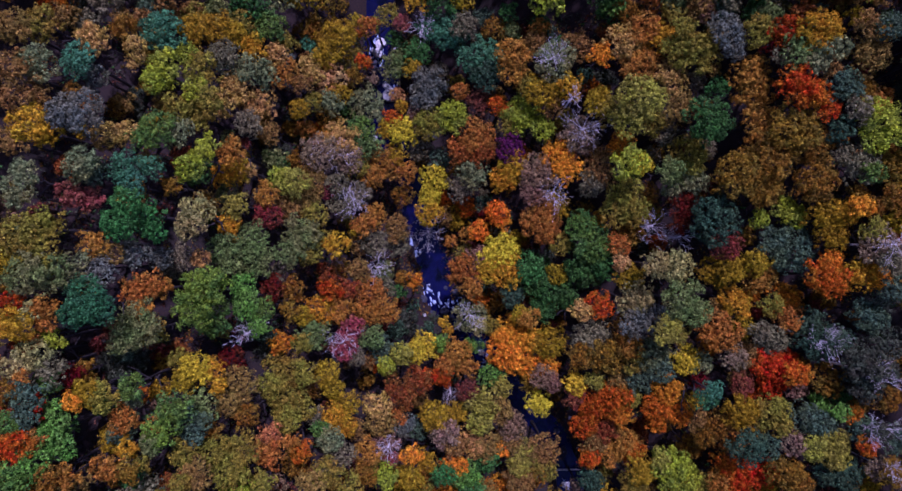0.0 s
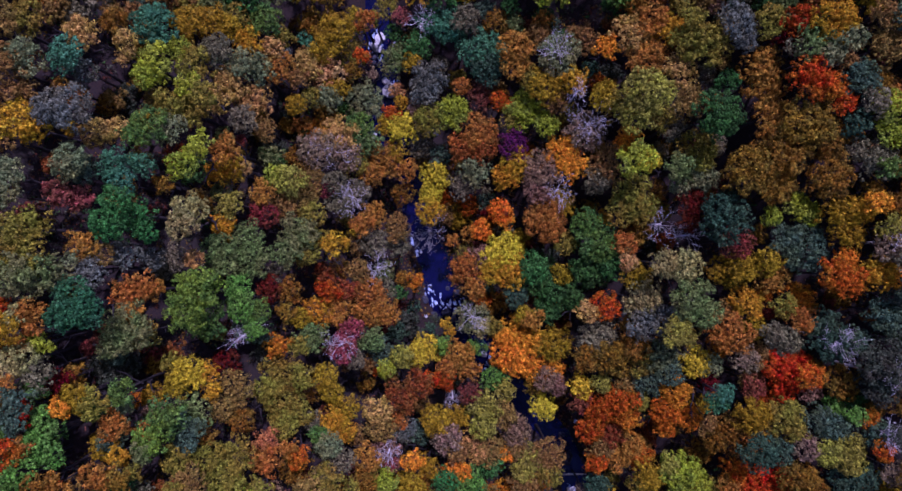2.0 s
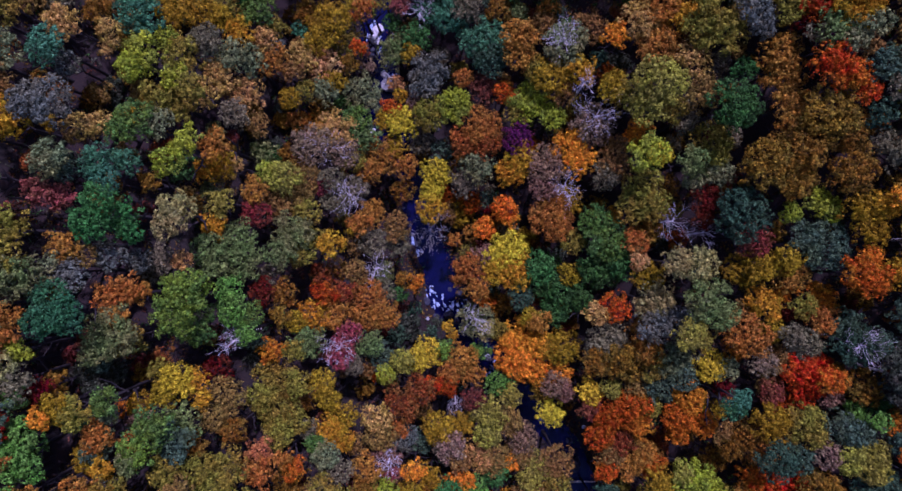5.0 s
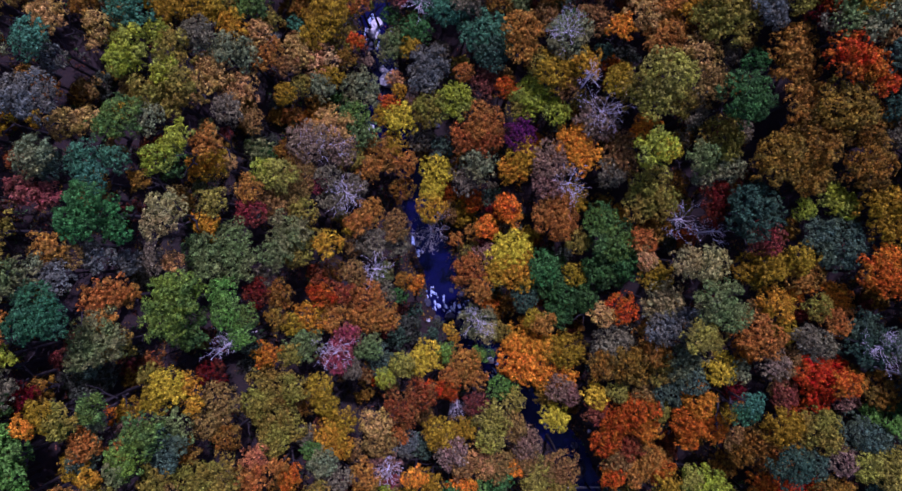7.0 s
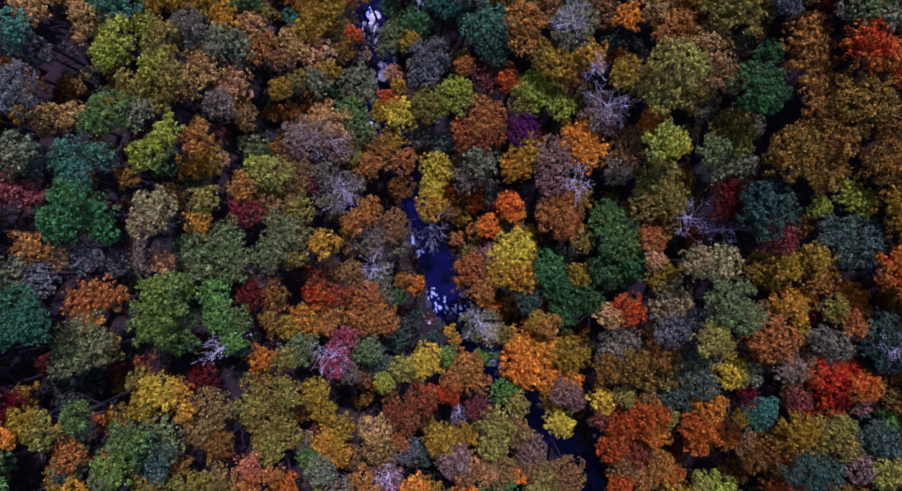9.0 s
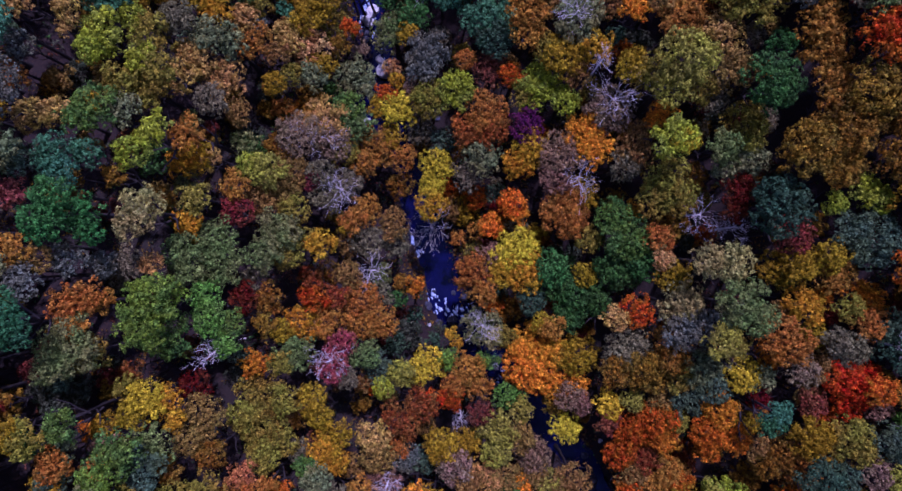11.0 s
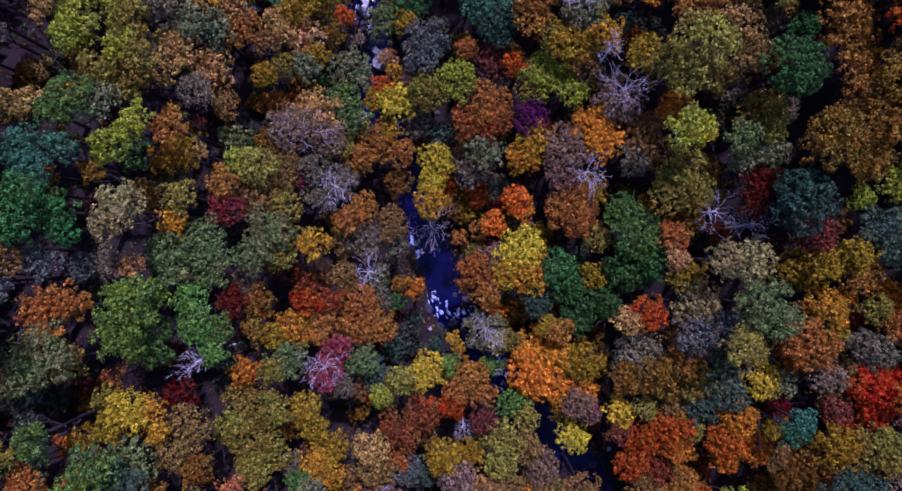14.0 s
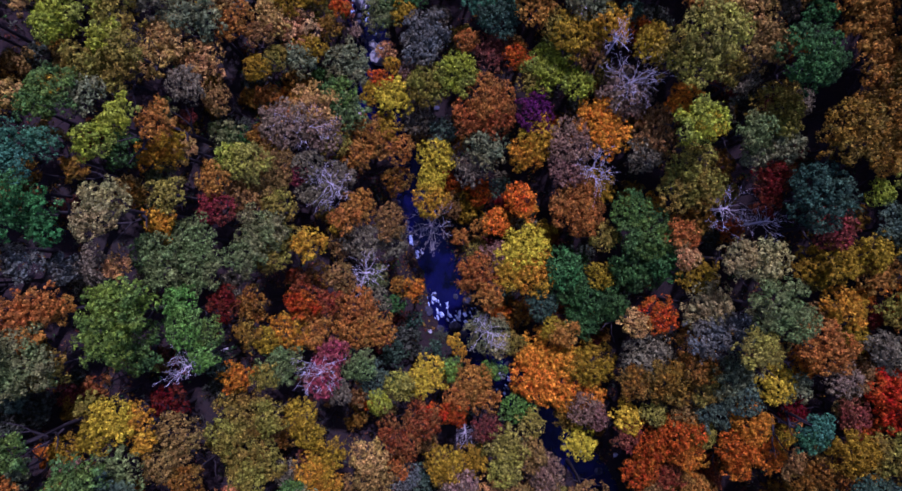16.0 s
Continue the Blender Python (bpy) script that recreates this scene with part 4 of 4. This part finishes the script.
tree("darksage", (63.3, -30.7, 15.8, 3.1))
tree("darksage", (66.0, -31.5, 15.8, 3.1))
tree("brightgreen", (67.9, -29.1, 15.7, 2.0))
tree("orangedark", (70.3, -29.6, 14.7, 1.8))
tree("olivelime", (65.0, -35.6, 16.6, 2.9), (67.8, -34.7, 17.9, 2.9), (67.5, -37.4, 17.6, 2.7))
tree("darksage", (71.7, -31.9, 15.8, 2.8))
tree("orangedark", (71.4, -34.2, 17.8, 1.9))
tree("darkolive", (72.9, -31.6, 17.8, 2.1))
tree("darkteal", (70.2, -40.8, 17.1, 4.0), (67.9, -40.7, 15.9, 2.7))
tree("rosegrey", (75.0, -38.7, 16.2, 2.6))
tree("umber", (76.2, -38.9, 17.6, 2.6))
tree("darksage", (76.1, -33.4, 16.1, 2.6))
tree("umber", (66.9, -23.8, 13.2, 3.1))
tree("darkolive", (71.0, -23.3, 16.0, 4.0))
tree("umber", (75.6, -26.2, 13.2, 3.0))
tree("leafgreen", (-2.1, -18.7, 17.5, 1.6))
tree("leafgreen", (3.5, -19.6, 15.6, 1.6))
# low dark crowns added over the lit bank where deep shade lies
tree("darkolive", (-9.1, -14.4, 8.3, 2.4), (-7.3, -17.1, 5.6, 1.7))
tree("darkteal", (-10.7, -16.9, 7.9, 2.1))
tree("darkteal", (-7.6, -11.9, 9.2, 1.4))
tree("darkgreen", (-10.5, 38.9, 12.9, 1.8))
tree("sagegreen", (-10.3, 35.2, 13.2, 1.6))
tree("maroonbrown", (-16.0, 34.9, 11.5, 1.5))
tree("amber", (-9.6, 26.8, 12.0, 1.4))
tree("rosegrey", (-15.2, 32.2, 10.8, 1.3))
tree("sage", (-14.3, 26.9, 12.0, 1.5), (-14.1, 24.5, 13.1, 1.5))
tree("mustard", (-12.8, 23.2, 13.3, 1.1))
tree("olive", (-11.9, 43.5, 13.2, 2.3))
tree("olivelime", (-14.2, 41.7, 12.6, 1.5))
# two more dark crowns added beside the stream in place of shade
tree("darkolive", (-3.5, -14.6, 8.4, 1.1))
tree("darkteal", (-4.4, -16.7, 8.2, 1.5))


# ---- leafless trees ----
def bare_tree(x, y, radius, drop=0.0):
    """A leafless tree with pale forking branches; radius of its crown."""
    rng = random.Random(int(1000 * abs(x) + 10 * abs(y)))
    z = float(ground(x, y)[0])
    height = 18.0 + drop + float(hillside(x, y)) - z + rng.uniform(-0.6, 0.9)
    ob = tagged(new("bare_tree"), "leafless tree with pale grey forking branches among the autumn crowns", "tree", "leafless trees")
    ob.matrix_world = pose(x, y, z)
    low = height - 1.5 * radius - 0.5
    lean = (rng.uniform(-0.4, 0.4), rng.uniform(-0.4, 0.4))
    top = Vector((lean[0], lean[1], low))
    trunk = limb_tubes([[((0, 0, -0.3), 0.26), ((0, 0, 1.0), 0.20), ((lean[0] * 0.5, lean[1] * 0.5, low * 0.5), 0.17), (tuple(top), 0.06)]], 8)
    part("trunk", mesh_from("trunk", *trunk, PALE_BARK, True), ob)
    count = rng.choice((14, 15, 16))
    for k in range(count):
        a = 2 * math.pi * (k + rng.uniform(-0.3, 0.3)) / count
        paths, main = [], []

        def grow(p, way, length, thick, depth):
            pts = [(tuple(p), thick)]
            q = p.copy()
            for step in range(3):
                way = (way + Vector((rng.uniform(-0.4, 0.4), rng.uniform(-0.4, 0.4), rng.uniform(-0.2, 0.25)))).normalized()
                q = q + way * length / 3
                pts.append((tuple(q), thick * (1 - 0.22 * (step + 1))))
                if depth and step > 0:
                    for _ in range(rng.choice((1, 1, 2))):
                        side = (way + Vector((rng.uniform(-1, 1), rng.uniform(-1, 1), rng.uniform(-0.1, 0.6))) * 0.8).normalized()
                        grow(q.copy(), side, length * rng.uniform(0.45, 0.8), max(thick * 0.72, 0.012), depth - 1)
            (paths if depth < 3 else main).append(pts)

        start = top - Vector((0, 0, rng.uniform(0, 1.0) * radius))
        grow(start, Vector((math.cos(a), math.sin(a), rng.uniform(0.3, 1.3))).normalized(), radius * rng.uniform(0.55, 0.95), 0.027, 3)
        branch = part("branch", mesh_from("branch", *limb_tubes(main, 5), PALE_BARK, True), ob)
        part("spray", mesh_from("spray", *limb_tubes(paths, 3), PALE_BARK, True), branch)
    return ob


bare_tree(-13.4, -4.1, 2.42, 2.5)
bare_tree(-4.3, 2.4, 3.14, -1.2)
bare_tree(17.2, 31.7, 2.30, 3.7)
bare_tree(23.2, 20.1, 3.51, 3.2)
bare_tree(21.0, 25.3, 1.55, 3.3)
bare_tree(36.4, 3.9, 2.89, -0.7)
bare_tree(40.9, 1.2, 2.29, 0.4)
bare_tree(18.3, 9.8, 3.05, 3.1)
bare_tree(-17.3, 8.6, 2.61, 3.2)
bare_tree(-21.9, 16.9, 3.38, 2.8)
bare_tree(-33.4, -14.2, 2.1, -2.0)
bare_tree(63.8, -16.1, 2.84, 2.0)
bare_tree(71.7, -31.6, 2.48, 3.0)
bare_tree(68.8, 0.1, 2.28, 2.8)
bare_tree(-18.7, -16.6, 2.70, 3.3)
bare_tree(-0.4, -28.9, 1.87, -4.7)
bare_tree(-11.2, -35.3, 1.76, 4.1)
bare_tree(71.2, -21.9, 2.05, 2.6)
bare_tree(4.0, -13.8, 2.34, 3.9)
bare_tree(-5.2, 40.1, 2.64, 1.5)
bare_tree(75.3, -38.7, 2.11, 3.0)


# ---- the stream's boulders, white water and fallen trunk ----
def boulder(x, y, radius, look_of="wet"):
    rng = random.Random(int(700 * abs(x) + 31 * abs(y)))
    bm = bmesh.new()
    bmesh.ops.create_icosphere(bm, subdivisions=2, radius=1.0)
    off = Vector((rng.uniform(0, 50), rng.uniform(0, 50), 0))
    stretch = (rng.uniform(0.8, 1.25), rng.uniform(0.8, 1.25), rng.uniform(0.5, 0.8) if radius < 1 else 1.9)
    for v in bm.verts:
        p = v.co.copy()
        swell = 1 + 0.50 * noise.noise(p * 1.3 + off) + 0.22 * noise.noise(p * 3 + off)
        v.co = Vector((p.x * stretch[0], p.y * stretch[1], max(p.z, -0.6) * stretch[2])) * swell * radius
    me = bpy.data.meshes.new("boulder")
    bm.to_mesh(me)
    bm.free()
    me.materials.append(PALE_ROCK if look_of == "pale" else WET_ROCK)
    words = "pale weathered boulder standing in the stream bed" if look_of == "pale" else "dark wet boulder in the stream"
    ob = tagged(new("boulder", me), words, "rock", "boulders of the stream")
    away, level = bed(x, y)
    z = max(float(ground(x, y)[0]), float(level[0]) - 1.05) if away[0] < 4 else float(ground(x, y)[0])
    ob.matrix_world = pose(x, y, z + 0.25 * radius, 0, 0, rng.uniform(0, 360))
    return ob


def foam(x, y, radius):
    """A lacy patch of broken white water: small lumpy flecks strewn along the current."""
    rng = random.Random(int(900 * abs(x) + 17 * abs(y)))
    away, level = bed(x, y)
    k = int(np.hypot(LINE[:, 0] - x, LINE[:, 1] - y).argmin())
    flow = LINE[min(k + 1, len(LINE) - 1)] - LINE[k - 1]
    turn = math.degrees(math.atan2(flow[1], flow[0]))
    verts, faces = [], []
    for fleck in range(5):
        u, v = rng.gauss(0, 1.1) * radius, rng.gauss(0, 0.7) * radius
        size = rng.uniform(0.08, 0.40) * min(1.0, 0.5 + radius) * math.exp(-0.3 * abs(u) / radius)
        sides, start = 9, len(verts)
        verts.append((u, v, 0.05 + 0.5 * size))
        for ring, fall in ((0.6, 0.32), (1.0, -0.25)):
            for s in range(sides):
                a = 2 * math.pi * s / sides
                d = size * ring * rng.uniform(0.55, 1.35)
                verts.append((u + 1.7 * d * math.cos(a), v + 0.8 * d * math.sin(a), 0.05 + fall * size))
        for s in range(sides):
            i, j = start + 1 + s, start + 1 + (s + 1) % sides
            faces.append((start, i, j))
            faces.append((i, i + sides, j + sides, j))
    ob = part("foam", mesh_from("foam", verts, faces, FOAM, True), stream, "broken white water")
    ob.matrix_world = pose(x, y, float(level[0]) - 0.90, 0, 0, turn)
    return ob


foam(-4.8, -9.1, 0.74)
foam(-5.4, -10.0, 0.62)
foam(-6.0, -10.6, 0.49)
foam(-4.0, -11.1, 0.50)
foam(-3.2, -11.9, 0.62)
foam(-2.2, -12.4, 0.62)
foam(-1.3, -13.0, 0.50)
foam(-0.5, -12.2, 0.50)
foam(0.8, -11.9, 0.50)
foam(2.0, -11.3, 0.50)
foam(2.7, -12.1, 0.38)
foam(-2.7, -10.7, 0.37)
foam(-4.5, -12.6, 0.37)
foam(-1.7, -13.9, 0.37)
foam(0.3, -13.5, 0.38)
foam(-7.3, -0.7, 0.49)
foam(-8.1, 0.2, 0.49)
foam(-8.6, 1.0, 0.37)
foam(-7.6, -1.7, 0.37)
foam(-15.5, 39.8, 0.72)
foam(-14.7, 41.2, 0.60)
foam(-16.4, 41.2, 0.60)
foam(-15.0, 37.9, 0.48)
foam(-15.9, 42.6, 0.60)
foam(-16.7, 39.5, 0.48)
foam(-11.4, 33.5, 0.49)
foam(-13.1, 34.7, 0.48)
foam(6.9, -26.2, 0.51)
foam(7.7, -24.5, 0.38)
foam(6.1, -27.2, 0.38)
foam(25.9, -54.4, 0.53)
foam(27.0, -55.8, 0.53)
foam(-15.5, 44.0, 0.48)
foam(21.0, -38.5, 0.39)
foam(26.8, -39.2, 0.26)
boulder(-12.6, 31.6, 1.45, "pale")
boulder(-13.6, 33.6, 0.85, "pale")
boulder(-15.5, 40.2, 1.08, "pale")
boulder(-16.3, 38.3, 0.84, "wet")
boulder(-14.6, 42.2, 0.96, "pale")
boulder(-15.9, 36.9, 0.72, "wet")
boulder(-11.3, 40.6, 0.72, "pale")
boulder(-14.0, 36.0, 0.72, "wet")
boulder(-4.0, -14.8, 0.74, "wet")
boulder(-1.5, -14.3, 1.00, "wet")
boulder(-5.7, -14.9, 0.49, "pale")
boulder(0.0, -15.7, 0.75, "wet")
boulder(25.0, -47.4, 1.44, "wet")
boulder(24.0, -42.2, 0.65, "wet")
boulder(-4.8, -8.8, 0.49, "wet")
boulder(0.8, -10.0, 0.75, "wet")
boulder(6.6, -23.6, 0.64, "pale")
boulder(-3.5, 22.8, 0.49, "wet")
boulder(-16.2, 22.7, 0.60, "pale")
boulder(26.4, -54.9, 0.92, "pale")
boulder(26.7, -38.7, 0.39, "pale")
boulder(-7.6, 0.2, 0.74, "wet")
boulder(-6.0, -11.5, 0.74, "wet")
boulder(-1.1, -9.2, 0.50, "wet")
boulder(7.8, -21.6, 0.64, "wet")
boulder(17.6, -37.0, 0.65, "wet")
for k in range(46):
    here = LINE[dice.randrange(20, 150)]
    boulder(here[0] + dice.choice((-1, 1)) * dice.uniform(1.2, 4.4), here[1] + dice.uniform(-1, 1), dice.uniform(0.15, 0.42), "wet")


def fallen_trunk(x, y, length, turn):
    path = [((-length / 2, 0, 0), 0.24), ((-length / 6, 0.1, 0.05), 0.21), ((length / 6, 0.05, 0.05), 0.17), ((length / 2, -0.05, 0), 0.11)]
    ob = tagged(new("fallen_trunk", mesh_from("fallen_trunk", *limb_tubes([path], 9), PALE_BARK, True)), "pale fallen trunk lying across the stream", "log")
    away, level = bed(x, y)
    ob.matrix_world = pose(x, y, float(level[0]) - 0.35, 0, 0, turn)
    return ob


fallen_trunk(26.1, -51.2, 7.0, 2.0)


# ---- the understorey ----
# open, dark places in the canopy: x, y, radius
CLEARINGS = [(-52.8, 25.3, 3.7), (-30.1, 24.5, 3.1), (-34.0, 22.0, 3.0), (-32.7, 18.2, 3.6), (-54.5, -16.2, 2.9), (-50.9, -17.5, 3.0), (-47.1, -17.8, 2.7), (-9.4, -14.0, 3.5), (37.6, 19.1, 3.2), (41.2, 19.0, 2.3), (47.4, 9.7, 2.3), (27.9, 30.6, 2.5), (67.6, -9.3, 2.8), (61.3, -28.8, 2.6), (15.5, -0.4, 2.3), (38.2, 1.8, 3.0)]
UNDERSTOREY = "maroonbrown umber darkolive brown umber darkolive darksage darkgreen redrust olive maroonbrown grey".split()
HALF_GROWN = "brown umber olive rust grey umber darksage olivegreen brown redrust mustard dustrose darkgreen orangedark".split()


def open_spot(least, clear=1.0):
    """A place on the slope at least that far outside the crowns that stand there, and how far; clear: how wide the clearings stay open."""
    while True:
        x, y = dice.uniform(-63, 77), dice.uniform(-50, 42)
        if bed(x, y)[0][0] < 5.5 or any(math.hypot(x - a, y - b) < clear * (r + 1.0) for a, b, r in CLEARINGS):
            continue
        gap = min(math.hypot(x - a, y - b) - r for a, b, r in PLACED)
        if gap > least:
            return x, y, gap


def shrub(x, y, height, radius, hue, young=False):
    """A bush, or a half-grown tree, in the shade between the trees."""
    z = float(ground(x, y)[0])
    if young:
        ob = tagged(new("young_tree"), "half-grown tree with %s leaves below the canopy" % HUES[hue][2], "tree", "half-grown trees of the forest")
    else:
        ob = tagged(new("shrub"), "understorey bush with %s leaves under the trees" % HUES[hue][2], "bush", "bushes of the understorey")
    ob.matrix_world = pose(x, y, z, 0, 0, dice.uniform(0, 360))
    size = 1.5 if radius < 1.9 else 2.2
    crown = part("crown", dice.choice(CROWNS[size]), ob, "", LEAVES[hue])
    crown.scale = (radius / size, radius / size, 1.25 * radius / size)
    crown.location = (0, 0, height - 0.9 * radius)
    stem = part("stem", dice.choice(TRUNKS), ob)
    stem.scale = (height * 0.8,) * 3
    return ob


for k in range(298):
    x, y, gap = open_spot(-0.15, 0.7)
    shrub(x, y, dice.uniform(9.0, 13.0), min(2.8, dice.uniform(1.5, 2.1) + 0.6 * max(gap, 0)), dice.choice(HALF_GROWN), True)
    PLACED.append((x, y, 1.3))
# low bushes added in dark hues so trunks don't show in the shaded gaps
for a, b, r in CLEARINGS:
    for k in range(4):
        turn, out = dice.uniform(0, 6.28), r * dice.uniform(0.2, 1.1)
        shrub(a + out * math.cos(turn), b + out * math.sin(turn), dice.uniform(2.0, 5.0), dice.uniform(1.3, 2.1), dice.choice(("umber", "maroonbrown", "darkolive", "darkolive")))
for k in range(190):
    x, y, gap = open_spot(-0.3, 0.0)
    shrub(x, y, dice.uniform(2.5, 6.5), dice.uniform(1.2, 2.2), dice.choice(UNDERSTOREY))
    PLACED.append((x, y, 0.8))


def build_undergrowth():
    """Brush and saplings on the forest floor, as one low mass of leaves."""
    rng = np.random.RandomState(8)
    spots = np.stack([rng.uniform(-64, 78, 22000), rng.uniform(-52, 44, 22000)], 1)
    near = np.array(PLACED)
    gap = np.concatenate([(np.hypot(part_of[:, None, 0] - near[:, 0], part_of[:, None, 1] - near[:, 1]) - near[:, 2]).min(1) for part_of in np.array_split(spots, 30)])
    away, _ = bed(spots[:, 0], spots[:, 1])
    spots = spots[(gap > -1.0) & (away > 2.6)]
    leaves = 9
    foot = np.column_stack([spots, ground(spots[:, 0], spots[:, 1])])
    n = len(foot) * leaves
    spread = np.repeat(rng.uniform(0.35, 0.9, len(foot)), leaves)[:, None]
    centre = np.repeat(foot, leaves, 0) + rng.normal(0, 0.55, (n, 3)) * spread * (1, 1, 0.5) + (0, 0, 0.5) * spread
    corners = centre[:, None] + rng.normal(0, 0.15, (n, 3, 3))
    me = mesh_from("undergrowth", corners.reshape(-1, 3), np.arange(3 * n).reshape(-1, 3), LEAVES["darkolive"])
    for hue in ("umber", "maroonbrown", "darkgreen"):
        me.materials.append(LEAVES[hue])
    me.polygons.foreach_set("material_index", np.repeat(rng.choice(4, len(foot), p=(0.4, 0.25, 0.2, 0.15)), leaves).astype(np.int32))
    tagged(new("undergrowth", me), "dark brush and saplings on the forest floor", "undergrowth", kind="stuff")


build_undergrowth()


# ---- the woods beyond ----
def build_woods():
    """The forest going on up the flanks and along the valley, as one mass of crowns."""
    near = np.array(PLACED)
    plain = "rust olive mustard green orangered umber amber sage brown darkgreen lime redrust".split()
    forms = {r: [np.array([v.co[:] for v in m.vertices]).reshape(-1, 3, 3) for m in CROWNS[r][:3]] for r in (2.2, 2.9)}
    rng = np.random.RandomState(21)
    quads, tint = [], []
    inner = [(a, b) for a in np.arange(-72, 86, 4.6) for b in np.arange(-60, 56, 4.6)]
    outer = [(a, b) for a in np.arange(-150, 165, 7.4) for b in np.arange(-135, 135, 6.6) if not (-74 < a < 88 and -62 < b < 58)]
    for gx, gy in inner + outer:
        x, y = gx + rng.uniform(-1.8, 1.8), gy + rng.uniform(-1.8, 1.8)
        if -54 < x < 66 and -42 < y < 34:
            continue
        if bed(x, y)[0][0] < 5 or (np.hypot(near[:, 0] - x, near[:, 1] - y) < near[:, 2] + 0.9).any():
            continue
        close = -74 < x < 88 and -62 < y < 58
        size = 2.9 if rng.uniform() < 0.5 else 2.2
        form = forms[size][rng.randint(3)]
        if close:
            form = form[rng.permutation(len(form))[: 2 * len(form) // 5]]
            middle = form.mean(1, keepdims=True)
            form = middle + (form - middle) * 1.42
        else:
            form = form[rng.permutation(len(form))[: len(form) // 22]]
            middle = form.mean(1, keepdims=True)
            form = middle + (form - middle) * 4.3
        grow = rng.uniform(1.1, 1.5) if close else rng.uniform(1.4, 1.9)
        a = rng.uniform(0, 6.28)
        turn = np.array(((math.cos(a), math.sin(a), 0), (-math.sin(a), math.cos(a), 0), (0, 0, 1.1)))
        top = float(hillside(x, y)) + 14.0 + rng.uniform(-1.5, 1.5)
        quads.append(form @ turn * grow + (x, y, top))
        tint.append(np.full(len(form), rng.randint(len(plain))))
    verts = np.concatenate(quads).reshape(-1, 3)
    me = mesh_from("woods", verts, np.arange(len(verts)).reshape(-1, 3), LEAVES[plain[0]])
    for hue in plain[1:]:
        me.materials.append(LEAVES[hue])
    me.polygons.foreach_set("material_index", np.concatenate(tint).astype(np.int32))
    tagged(new("woods", me), "unbroken autumn forest covering the flanks of the ravine", "forest", kind="stuff")


build_woods()
